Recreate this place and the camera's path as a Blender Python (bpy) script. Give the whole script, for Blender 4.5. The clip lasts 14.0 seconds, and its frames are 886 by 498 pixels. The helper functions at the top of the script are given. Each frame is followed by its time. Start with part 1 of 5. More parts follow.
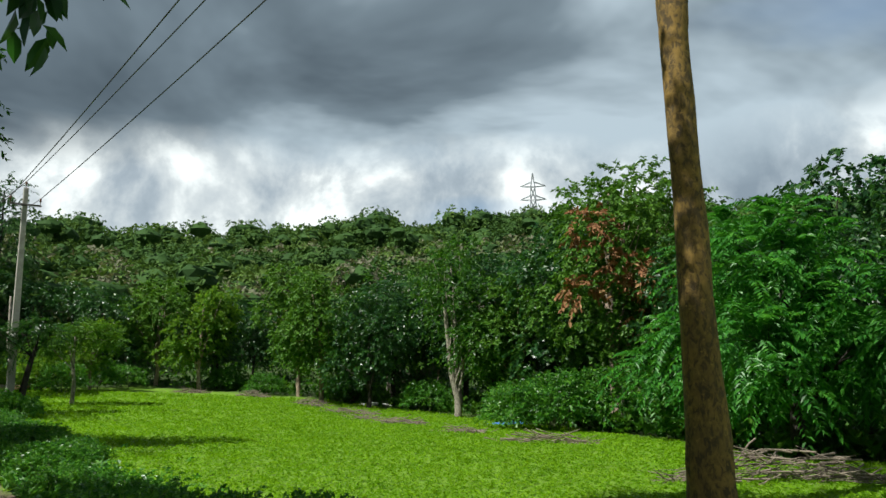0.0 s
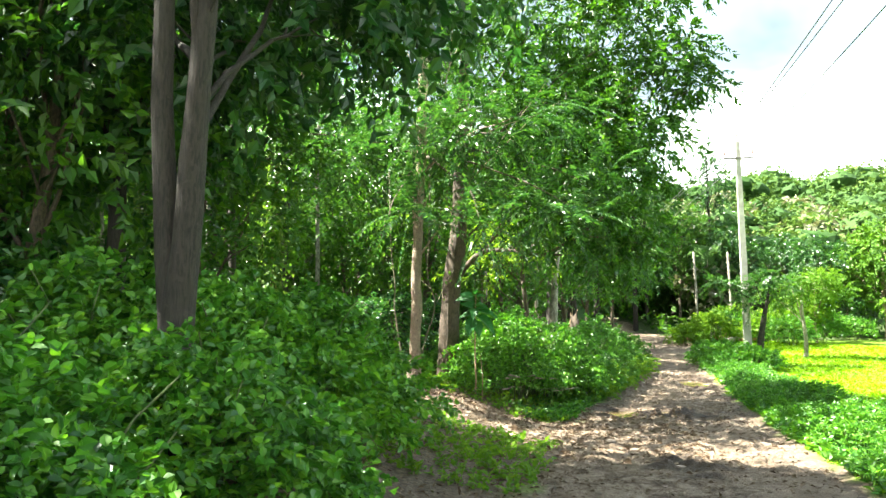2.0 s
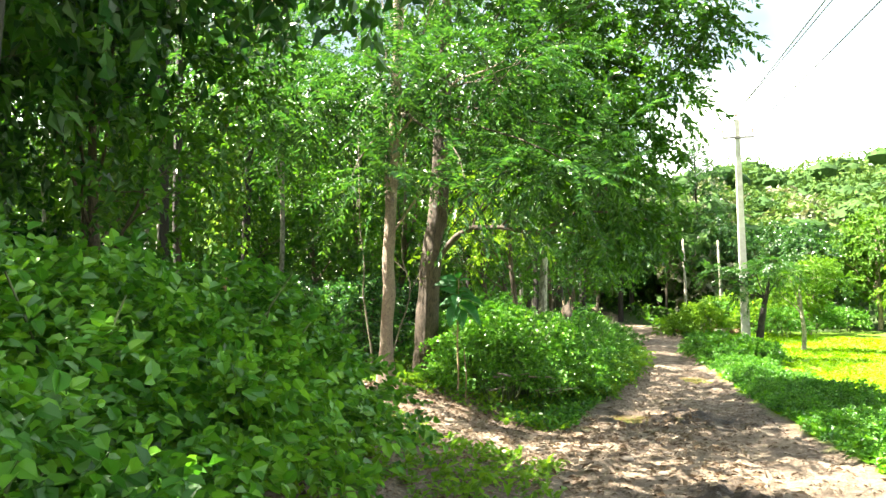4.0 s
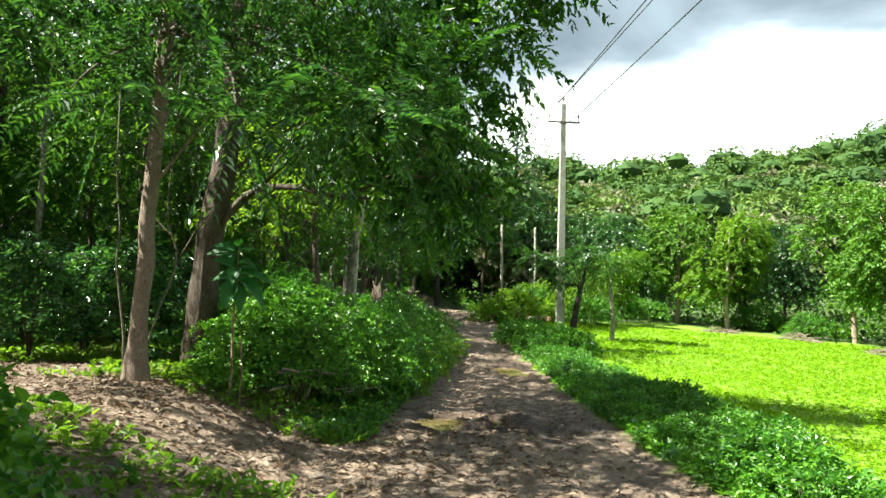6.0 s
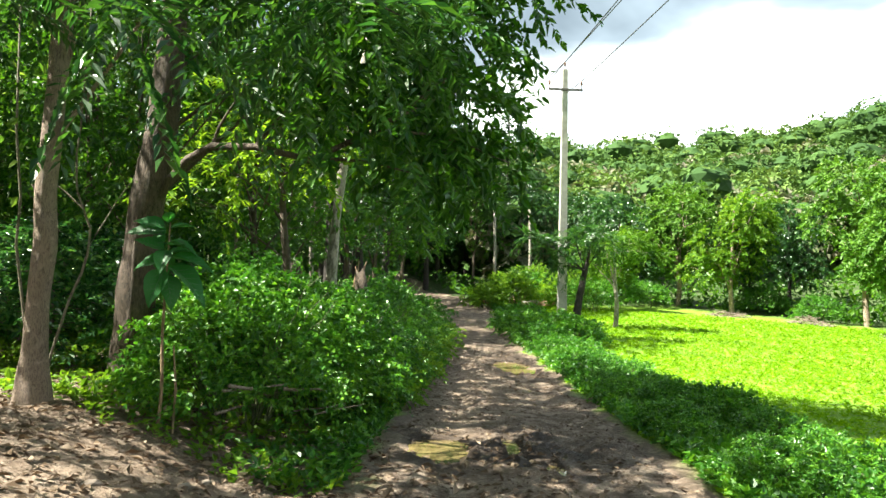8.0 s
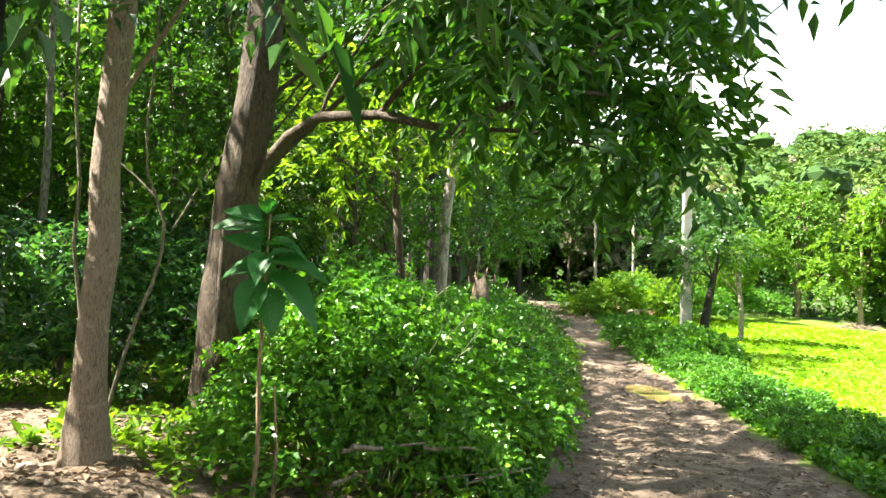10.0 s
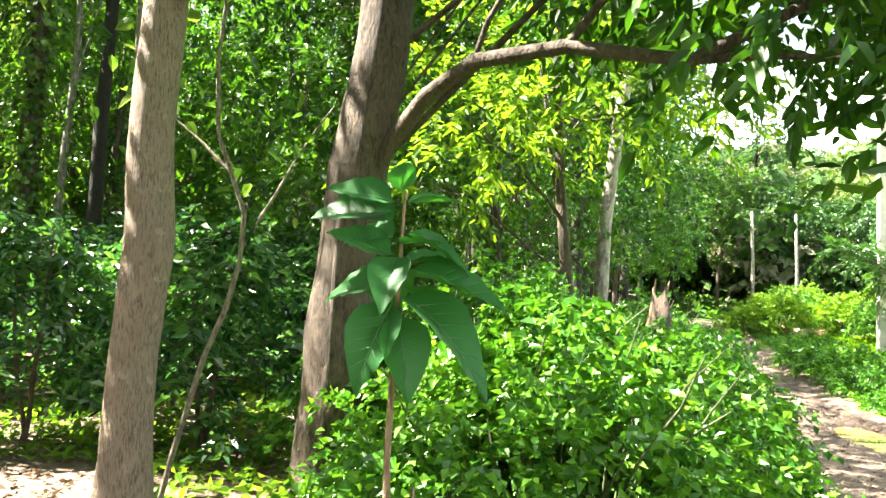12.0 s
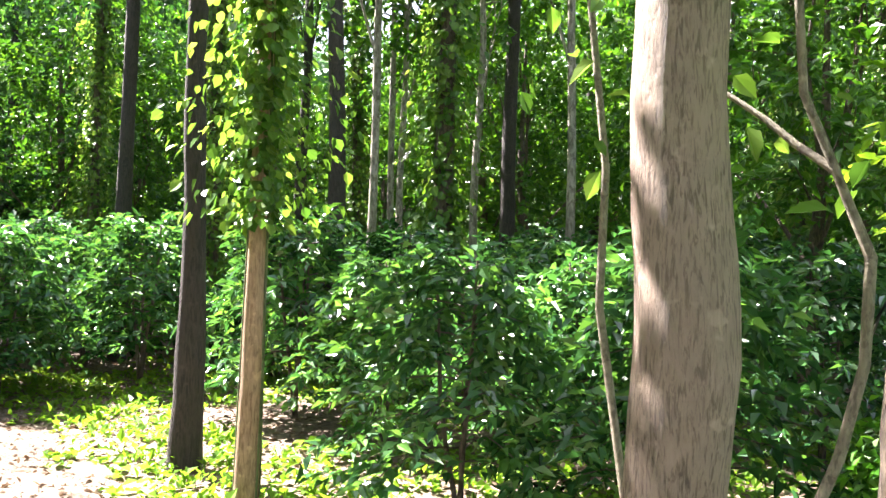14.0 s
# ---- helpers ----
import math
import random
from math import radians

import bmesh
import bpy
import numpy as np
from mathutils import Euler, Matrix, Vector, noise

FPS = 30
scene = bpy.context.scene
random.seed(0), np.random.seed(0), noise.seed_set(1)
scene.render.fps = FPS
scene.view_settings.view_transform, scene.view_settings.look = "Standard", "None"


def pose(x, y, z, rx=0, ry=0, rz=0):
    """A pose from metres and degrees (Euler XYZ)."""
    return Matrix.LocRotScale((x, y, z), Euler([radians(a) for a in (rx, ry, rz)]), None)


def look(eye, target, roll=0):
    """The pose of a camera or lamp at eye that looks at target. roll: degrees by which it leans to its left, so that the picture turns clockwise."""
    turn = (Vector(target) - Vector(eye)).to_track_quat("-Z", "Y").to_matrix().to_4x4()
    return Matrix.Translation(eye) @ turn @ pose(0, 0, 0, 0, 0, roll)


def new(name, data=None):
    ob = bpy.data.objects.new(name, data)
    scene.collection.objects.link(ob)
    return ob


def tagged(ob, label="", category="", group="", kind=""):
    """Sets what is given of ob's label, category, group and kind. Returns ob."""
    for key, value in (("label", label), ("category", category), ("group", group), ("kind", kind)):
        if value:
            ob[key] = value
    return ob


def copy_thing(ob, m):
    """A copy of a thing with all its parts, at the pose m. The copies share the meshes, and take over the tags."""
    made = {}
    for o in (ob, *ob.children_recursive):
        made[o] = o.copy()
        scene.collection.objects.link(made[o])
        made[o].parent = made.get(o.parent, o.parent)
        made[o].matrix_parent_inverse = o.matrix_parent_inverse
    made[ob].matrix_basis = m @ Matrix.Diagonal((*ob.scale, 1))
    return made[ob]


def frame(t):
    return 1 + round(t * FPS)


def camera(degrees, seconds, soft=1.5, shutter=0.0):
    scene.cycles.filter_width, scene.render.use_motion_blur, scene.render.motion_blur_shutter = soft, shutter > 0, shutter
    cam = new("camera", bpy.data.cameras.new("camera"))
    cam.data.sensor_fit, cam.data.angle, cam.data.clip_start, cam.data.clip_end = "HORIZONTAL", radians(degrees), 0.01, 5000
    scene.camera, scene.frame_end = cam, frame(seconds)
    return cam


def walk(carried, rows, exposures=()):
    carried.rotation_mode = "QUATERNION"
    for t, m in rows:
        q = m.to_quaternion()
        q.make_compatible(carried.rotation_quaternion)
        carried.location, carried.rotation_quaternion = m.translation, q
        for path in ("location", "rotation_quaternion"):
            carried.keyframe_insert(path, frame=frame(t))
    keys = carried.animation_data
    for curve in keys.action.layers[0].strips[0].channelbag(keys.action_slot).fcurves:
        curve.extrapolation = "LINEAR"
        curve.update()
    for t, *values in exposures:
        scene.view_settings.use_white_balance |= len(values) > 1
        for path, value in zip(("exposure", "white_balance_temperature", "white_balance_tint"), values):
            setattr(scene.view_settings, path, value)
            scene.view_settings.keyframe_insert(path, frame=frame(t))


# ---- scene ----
cam = camera(59.4, 14.0)
METRES, EYE, TILT, LEAN, TURN = 16.0, 1.5, 0.0, 0.0, -36.8
ROWS = [
    (0.0, 0.0, 0.0, 0.0, 0.1, 9.65, 0.61),
    (0.5, -0.0339, 0.0237, 0.0007, 13.86, 9.56, -0.59),
    (1.0, -0.0607, 0.0428, -0.0011, 25.05, 8.72, -1.47),
    (1.5, -0.0895, 0.0649, 0.0022, 38.02, 7.25, -1.74),
    (2.0, -0.12, 0.0786, 0.0039, 48.24, 6.62, 0.44),
    (4.5, -0.2468, 0.2032, 0.0066, 45.08, 5.6, 0.0),
    (5.0, -0.2682, 0.2323, 0.0086, 36.97, 5.24, -0.21),
    (5.5, -0.2847, 0.2663, 0.0094, 33.57, 4.62, -1.3),
    (6.0, -0.3063, 0.2951, 0.0102, 33.26, 4.57, -1.69),
    (6.5, -0.3248, 0.3264, 0.0137, 31.64, 4.34, -1.34),
    (7.0, -0.344, 0.36, 0.0171, 31.51, 4.11, -0.89),
    (7.5, -0.3703, 0.3891, 0.0178, 31.63, 3.83, -0.96),
    (8.0, -0.3953, 0.416, 0.0177, 32.34, 3.3, -1.27),
    (8.5, -0.4265, 0.4368, 0.02, 37.58, 3.12, -1.49),
    (11.0, -0.5687, 0.5448, 0.0263, 38.58, 4.15, -2.14),
    (11.5, -0.5964, 0.565, 0.0283, 42.25, 4.45, -2.36),
    (12.0, -0.6227, 0.5884, 0.0279, 47.24, 4.13, -2.12),
    (12.5, -0.6514, 0.6069, 0.0327, 57.76, 4.04, -1.12),
    (13.0, -0.6819, 0.6136, 0.0353, 65.39, 3.66, -0.68),
    (13.5, -0.7091, 0.6158, 0.0398, 71.66, 2.98, -0.94),
    (14.0, -0.742, 0.617, 0.0475, 75.63, 2.77, -1.18),
]
# ---------------- exposure along the walk ----------------
EXPOSURES = [(0.0, 0.42, 6300, 3), (0.8, 0.95, 6400, 3), (1.2, 1.55, 6600, 3), (1.6, 2.4, 6700, 3), (2.2, 3.5, 6700, 4), (4.3, 3.35, 7050, 6), (4.8, 2.85, 6900, 5), (5.5, 2.2, 6650, 3),
             (7.5, 2.25, 6650, 4), (8.7, 2.85, 6800, 5), (10.8, 3.1, 6950, 8), (11.6, 3.55, 6950, 9), (12.5, 3.85, 6900, 13), (13.3, 4.0, 6450, 20), (14.0, 3.85, 6400, 22)]
walk(cam, [(t, pose(0, 0, EYE, TILT, LEAN, TURN) @ pose(METRES * x, METRES * y, METRES * z, 90 + pitch, roll, yaw)) for t, x, y, z, yaw, pitch, roll in ROWS], EXPOSURES)

# ---------------- sky and sun ----------------
SUN_AZ, SUN_EL = radians(-94.0), radians(55.0)      # azimuth from +y towards +x
world = bpy.data.worlds.new("world")
scene.world = world
world.use_nodes = True
nt = world.node_tree
nt.nodes.clear()


def node(tree, kind, **values):
    n = tree.nodes.new(kind)
    for k, v in values.items():
        if k in n.inputs:
            n.inputs[k].default_value = v
    return n


def math_node(tree, op, a, b=None, c=None):
    n = tree.nodes.new("ShaderNodeMath")
    n.operation = op
    for i, v in enumerate((a, b, c)):
        if v is None:
            continue
        if isinstance(v, (int, float)):
            n.inputs[i].default_value = v
        else:
            tree.links.new(v, n.inputs[i])
    return n.outputs[0]


def ramp(tree, fac, stops):
    n = tree.nodes.new("ShaderNodeValToRGB")
    while len(n.color_ramp.elements) < len(stops):
        n.color_ramp.elements.new(0.5)
    for e, (p, c) in zip(n.color_ramp.elements, stops):
        e.position, e.color = p, (*c, 1) if len(c) == 3 else c
    tree.links.new(fac, n.inputs[0])
    return n.outputs[0]


def mix_colour(tree, fac, a, b, blend="MIX"):
    n = tree.nodes.new("ShaderNodeMix")
    n.data_type, n.blend_type = "RGBA", blend
    for sock, v in ((n.inputs[0], fac), (n.inputs[6], a), (n.inputs[7], b)):
        if isinstance(v, (int, float)):
            sock.default_value = v
        elif isinstance(v, tuple):
            sock.default_value = (*v, 1)
        else:
            tree.links.new(v, sock)
    return n.outputs[2]


def tex_noise(tree, vector, scale, detail=4.0, rough=0.55, distort=0.0):
    n = node(tree, "ShaderNodeTexNoise", Scale=scale, Detail=detail, Roughness=rough, Distortion=distort)
    if vector is not None:
        tree.links.new(vector, n.inputs["Vector"])
    return n.outputs[0]


sky = nt.nodes.new("ShaderNodeTexSky")
sky.sky_type, sky.sun_disc = "NISHITA", False
sky.sun_elevation, sky.sun_rotation = SUN_EL, SUN_AZ
sky_part = nt.nodes.new("ShaderNodeVectorMath")
sky_part.operation = "SCALE"
sky_part.inputs["Scale"].default_value = 0.09
nt.links.new(sky.outputs[0], sky_part.inputs[0])
coord = nt.nodes.new("ShaderNodeTexCoord")
sep = nt.nodes.new("ShaderNodeSeparateXYZ")
nt.links.new(coord.outputs["Generated"], sep.inputs[0])
up = math_node(nt, "MAXIMUM", sep.outputs[2], 0.0)
below = math_node(nt, "ADD", up, 0.16)
flat = nt.nodes.new("ShaderNodeCombineXYZ")
nt.links.new(math_node(nt, "DIVIDE", sep.outputs[0], below), flat.inputs[0])
nt.links.new(math_node(nt, "DIVIDE", sep.outputs[1], below), flat.inputs[1])
deck = tex_noise(nt, flat.outputs[0], 0.55, 5.0, 0.5, 0.3)          # large cloud masses
puffs = tex_noise(nt, coord.outputs["Generated"], 7.0, 6.0, 0.55, 0.2)   # cumulus heads
# the grey base of the deck hangs above bright cumulus near the horizon
base_edge = math_node(nt, "ADD", up, math_node(nt, "MULTIPLY", math_node(nt, "SUBTRACT", deck, 0.5), 0.22))
grey = ramp(nt, base_edge, [(0.255, (0, 0, 0)), (0.315, (1, 1, 1))])
low = ramp(nt, puffs, [(0.34, (0.21, 0.25, 0.30)), (0.45, (0.33, 0.37, 0.42)), (0.54, (0.56, 0.58, 0.60)), (0.62, (0.95, 0.95, 0.94))])
toward = nt.nodes.new("ShaderNodeVectorMath")
toward.operation = "DOT_PRODUCT"
toward.inputs[1].default_value = (math.sin(radians(58)), math.cos(radians(58)), 0.0)
nt.links.new(coord.outputs["Generated"], toward.inputs[0])
thinner = math_node(nt, "MULTIPLY", math_node(nt, "SUBTRACT", toward.outputs["Value"], 0.72), 0.55)
high = ramp(nt, math_node(nt, "ADD", thinner, tex_noise(nt, flat.outputs[0], 1.1, 5.0, 0.5, 0.4)), [(0.34, (0.070, 0.090, 0.112)), (0.47, (0.150, 0.185, 0.220)), (0.60, (0.40, 0.46, 0.52))])
clouds = mix_colour(nt, grey, low, high)
gap = ramp(nt, deck, [(0.36, (1, 1, 1)), (0.43, (0, 0, 0))])
seen = mix_colour(nt, math_node(nt, "MULTIPLY", gap, 0.7), clouds, sky_part.outputs[0])
# the cloud is thin and bright round the sun
round_sun = nt.nodes.new("ShaderNodeVectorMath")
round_sun.operation = "DOT_PRODUCT"
round_sun.inputs[1].default_value = (math.sin(SUN_AZ) * math.cos(SUN_EL), math.cos(SUN_AZ) * math.cos(SUN_EL), math.sin(SUN_EL))
nt.links.new(coord.outputs["Generated"], round_sun.inputs[0])
seen = mix_colour(nt, ramp(nt, round_sun.outputs["Value"], [(0.42, (0, 0, 0)), (0.9, (0.9, 0.9, 0.9))]), seen, (0.27, 0.29, 0.31))
bg = node(nt, "ShaderNodeBackground", Strength=1.0)
nt.links.new(seen, bg.inputs[0])
out = nt.nodes.new("ShaderNodeOutputWorld")
nt.links.new(bg.outputs[0], out.inputs[0])

sun_data = bpy.data.lights.new("sun", "SUN")
sun_data.energy, sun_data.angle, sun_data.color = 5.0, radians(0.6), (1.0, 0.955, 0.87)
sun = new("sun", sun_data)
sun_dir = Vector((math.sin(SUN_AZ) * math.cos(SUN_EL), math.cos(SUN_AZ) * math.cos(SUN_EL), math.sin(SUN_EL)))
sun.matrix_world = look(sun_dir * 80, Vector((0, 0, 0)))


# ---------------- materials ----------------
def material(name):
    m = bpy.data.materials.new(name)
    m.use_nodes = True
    t = m.node_tree
    return m, t, t.nodes["Principled BSDF"], t.nodes["Material Output"]


def obj_coord(t):
    return t.nodes.new("ShaderNodeTexCoord").outputs["Object"]


def bump(t, height, bsdf, strength=0.4, dist=0.02):
    b = node(t, "ShaderNodeBump", Strength=strength, Distance=dist)
    t.links.new(height, b.inputs["Height"])
    t.links.new(b.outputs[0], bsdf.inputs["Normal"])


def leaf_material(name, stops, glow, trans=0.34, rough=0.42, spread=0.35, shine=0.22):
    """Leaf green that varies from leaf to leaf, and from plant to plant, partly letting light through."""
    m, t, p, o = material(name)
    geo = t.nodes.new("ShaderNodeNewGeometry")
    info = t.nodes.new("ShaderNodeObjectInfo")
    patch = tex_noise(t, obj_coord(t), 0.7, 2.0)
    f = math_node(t, "ADD", math_node(t, "MULTIPLY", geo.outputs["Random Per Island"], 0.75),
                  math_node(t, "ADD", math_node(t, "MULTIPLY", info.outputs["Random"], spread - 0.15), math_node(t, "MULTIPLY", math_node(t, "SUBTRACT", patch, 0.36), 0.55)))
    col = ramp(t, f, stops)
    t.links.new(col, p.inputs["Base Color"])
    p.inputs["Roughness"].default_value = rough
    p.inputs["Specular IOR Level"].default_value = shine
    tr = t.nodes.new("ShaderNodeBsdfTranslucent")
    t.links.new(mix_colour(t, 1.0, col, glow, "MULTIPLY"), tr.inputs["Color"])
    mx = node(t, "ShaderNodeMixShader", Fac=trans)
    mx.inputs[0].default_value = trans
    t.links.new(p.outputs[0], mx.inputs[1])
    t.links.new(tr.outputs[0], mx.inputs[2])
    t.links.new(mx.outputs[0], o.inputs[0])
    return m


GLOW = (2.1, 2.0, 1.0)
m_leaf = leaf_material("leaf_green", [(0.0, (0.013, 0.050, 0.006)), (0.5, (0.030, 0.100, 0.008)), (1.0, (0.075, 0.175, 0.012))], GLOW, 0.36, 0.42, shine=0.4)
m_leaf_dark = leaf_material("leaf_dark_glossy", [(0.0, (0.007, 0.032, 0.010)), (0.5, (0.017, 0.066, 0.016)), (1.0, (0.050, 0.130, 0.020))], GLOW, 0.32, 0.36, shine=0.5)
m_leaf_meadow = leaf_material("leaf_meadow_tree", [(0.0, (0.030, 0.085, 0.010)), (0.5, (0.058, 0.145, 0.014)), (1.0, (0.105, 0.210, 0.022))], GLOW, 0.24, 0.5)
m_leaf_fern = leaf_material("leaf_fresh_green", [(0.0, (0.020, 0.095, 0.016)), (0.5, (0.048, 0.185, 0.026)), (1.0, (0.095, 0.280, 0.036))], GLOW, 0.34, 0.4, shine=0.35)
m_leaf_coffee = leaf_material("leaf_coffee", [(0.0, (0.010, 0.042, 0.016)), (0.5, (0.026, 0.094, 0.026)), (1.0, (0.080, 0.190, 0.036))], GLOW, 0.30, 0.27, shine=0.6)
m_leaf_light = leaf_material("leaf_yellow_green", [(0.0, (0.050, 0.120, 0.014)), (0.5, (0.085, 0.180, 0.018)), (1.0, (0.150, 0.250, 0.028))], (2.4, 2.2, 0.9), 0.42)
m_leaf_hedge = leaf_material("leaf_hedge", [(0.0, (0.014, 0.066, 0.010)), (0.5, (0.044, 0.155, 0.013)), (1.0, (0.125, 0.285, 0.024))], GLOW, 0.28, 0.38, shine=0.4)
m_leaf_big = leaf_material("leaf_broad_bluish", [(0.0, (0.024, 0.115, 0.038)), (1.0, (0.044, 0.165, 0.044))], (1.8, 2.4, 0.7), 0.30, 0.45, shine=0.25)
m_leaf_dry = leaf_material("leaf_withered", [(0.0, (0.16, 0.075, 0.030)), (0.6, (0.26, 0.125, 0.060)), (1.0, (0.34, 0.20, 0.10))], (1.5, 1.2, 0.8), 0.2, 0.7)
m_leaf_vine = leaf_material("leaf_vine", [(0.0, (0.030, 0.085, 0.014)), (0.5, (0.065, 0.140, 0.022)), (1.0, (0.150, 0.220, 0.050))], GLOW, 0.4, 0.34)
m_grass = leaf_material("meadow_leaf", [(0.0, (0.085, 0.190, 0.003)), (0.5, (0.140, 0.275, 0.005)), (1.0, (0.215, 0.350, 0.010))], (2.0, 2.0, 0.6), 0.36, 0.6)
m_litter = leaf_material("leaf_litter", [(0.0, (0.06, 0.038, 0.022)), (0.5, (0.14, 0.095, 0.060)), (1.0, (0.28, 0.22, 0.16))], (1.2, 1.0, 0.8), 0.08, 0.75)


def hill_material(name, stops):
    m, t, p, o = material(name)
    # kind: each tree's leaf tone, and 0 on crown cores as painted inner shade
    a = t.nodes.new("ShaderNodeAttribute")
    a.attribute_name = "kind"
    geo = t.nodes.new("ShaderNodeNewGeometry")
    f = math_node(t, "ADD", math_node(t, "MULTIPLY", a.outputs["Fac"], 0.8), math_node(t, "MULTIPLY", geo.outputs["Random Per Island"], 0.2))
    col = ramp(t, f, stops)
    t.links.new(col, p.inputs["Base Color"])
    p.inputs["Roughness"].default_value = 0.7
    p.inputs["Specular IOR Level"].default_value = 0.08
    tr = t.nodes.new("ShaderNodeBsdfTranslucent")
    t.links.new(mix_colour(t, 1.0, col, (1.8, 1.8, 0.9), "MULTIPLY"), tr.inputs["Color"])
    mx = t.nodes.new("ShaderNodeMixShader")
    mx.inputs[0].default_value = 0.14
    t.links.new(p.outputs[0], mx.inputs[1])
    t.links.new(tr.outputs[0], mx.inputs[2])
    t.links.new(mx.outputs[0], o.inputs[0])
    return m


# greens mixed lighter than near leaves, distance haze put into the colour
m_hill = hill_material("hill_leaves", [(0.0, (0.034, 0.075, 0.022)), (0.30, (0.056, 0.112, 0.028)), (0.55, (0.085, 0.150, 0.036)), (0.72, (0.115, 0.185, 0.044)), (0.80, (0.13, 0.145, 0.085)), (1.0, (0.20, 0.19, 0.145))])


def bark(name, dark, light, patch=None, fissure=62.0, stretch=0.16, depth=0.014, edge=(0.40, 0.56)):
    """Bark with fissures along the trunk, blotches of lichen and wear."""
    m, t, p, o = material(name)
    c = obj_coord(t)
    mp = t.nodes.new("ShaderNodeMapping")
    mp.inputs["Scale"].default_value = (1, 1, stretch)
    t.links.new(c, mp.inputs[0])
    fine = tex_noise(t, mp.outputs[0], fissure, 6.0, 0.65, 0.6)
    broad = tex_noise(t, c, 2.3, 4.0, 0.6)
    col = ramp(t, fine, [(edge[0], dark), (edge[1], light)])
    col = mix_colour(t, ramp(t, broad, [(0.45, (0, 0, 0)), (0.66, (0.5, 0.5, 0.5))]), col, patch or light)
    col = mix_colour(t, ramp(t, tex_noise(t, c, 14.0, 3.0), [(0.62, (0, 0, 0)), (0.68, (0.6, 0.6, 0.6))]), col, tuple(min(1, v * 1.5) for v in light))
    col = mix_colour(t, 0.8, col, ramp(t, tex_noise(t, c, 9.0, 4.0, 0.6, 0.8), [(0.32, (0.72, 0.72, 0.72)), (0.68, (1.0, 1.0, 1.0))]), "MULTIPLY")
    t.links.new(col, p.inputs["Base Color"])
    p.inputs["Roughness"].default_value = 0.85
    bump(t, fine, p, 0.9, depth)
    return m


m_bark_grey = bark("bark_grey_brown", (0.150, 0.110, 0.084), (0.390, 0.295, 0.228), (0.340, 0.255, 0.190), 135.0, 0.16, 0.05, (0.38, 0.52))
m_bark_brown = bark("bark_brown", (0.034, 0.024, 0.017), (0.108, 0.077, 0.052), (0.13, 0.105, 0.08), 46.0, 0.3, 0.03)
m_bark_olive = bark("bark_olive_grey", (0.075, 0.062, 0.042), (0.19, 0.165, 0.115), (0.15, 0.14, 0.09), 60.0, 0.5, 0.01)
m_bark_dark = bark("bark_dark", (0.009, 0.007, 0.005), (0.034, 0.026, 0.020), (0.03, 0.025, 0.02))
m_bark_yellow = bark("bark_yellow", (0.085, 0.055, 0.018), (0.27, 0.165, 0.036), (0.07, 0.05, 0.024), 14.0, 0.55)
m_bark_tan = bark("bark_tan", (0.17, 0.11, 0.06), (0.32, 0.22, 0.13), (0.28, 0.2, 0.12))
m_bark_pale = bark("bark_pale", (0.13, 0.11, 0.085), (0.36, 0.32, 0.27), (0.2, 0.18, 0.14), 18.0, 0.4)
m_wood_dry = bark("dry_wood", (0.10, 0.075, 0.055), (0.30, 0.24, 0.19), (0.22, 0.17, 0.13))
m_stalk = bark("green_stalk", (0.035, 0.06, 0.02), (0.09, 0.12, 0.04), (0.10, 0.10, 0.05), 40.0, 0.2, 0.003)


def soil_material():
    m, t, p, o = material("road_soil")
    c = obj_coord(t)
    big = tex_noise(t, c, 0.55, 4.0, 0.6, 0.4)
    mid = tex_noise(t, c, 4.0, 6.0, 0.65, 0.5)
    grain = tex_noise(t, c, 60.0, 3.0, 0.7)
    wet = t.nodes.new("ShaderNodeAttribute")
    wet.attribute_name = "wet"
    col = ramp(t, math_node(t, "ADD", math_node(t, "MULTIPLY", mid, 0.55), math_node(t, "MULTIPLY", tex_noise(t, c, 21.0, 6.0, 0.75, 1.0), 0.45)), [(0.40, (0.075, 0.050, 0.034)), (0.48, (0.20, 0.145, 0.106)), (0.60, (0.45, 0.360, 0.280))])
    col = mix_colour(t, ramp(t, big, [(0.40, (0, 0, 0)), (0.62, (0.65, 0.65, 0.65))]), col, mix_colour(t, grain, (0.18, 0.125, 0.088), (0.43, 0.335, 0.25)))
    col = mix_colour(t, wet.outputs["Fac"], col, mix_colour(t, mid, (0.030, 0.021, 0.015), (0.085, 0.06, 0.044)))
    t.links.new(col, p.inputs["Base Color"])
    t.links.new(ramp(t, wet.outputs["Fac"], [(0.0, (0.92, 0.92, 0.92)), (1.0, (0.66, 0.66, 0.66))]), p.inputs["Roughness"])
    p.inputs["Specular IOR Level"].default_value = 0.25
    clods = tex_noise(t, c, 17.0, 5.0, 0.7, 1.2)
    bump(t, math_node(t, "ADD", math_node(t, "ADD", mid, clods), math_node(t, "MULTIPLY", grain, 0.35)), p, 1.0, 0.10)
    return m


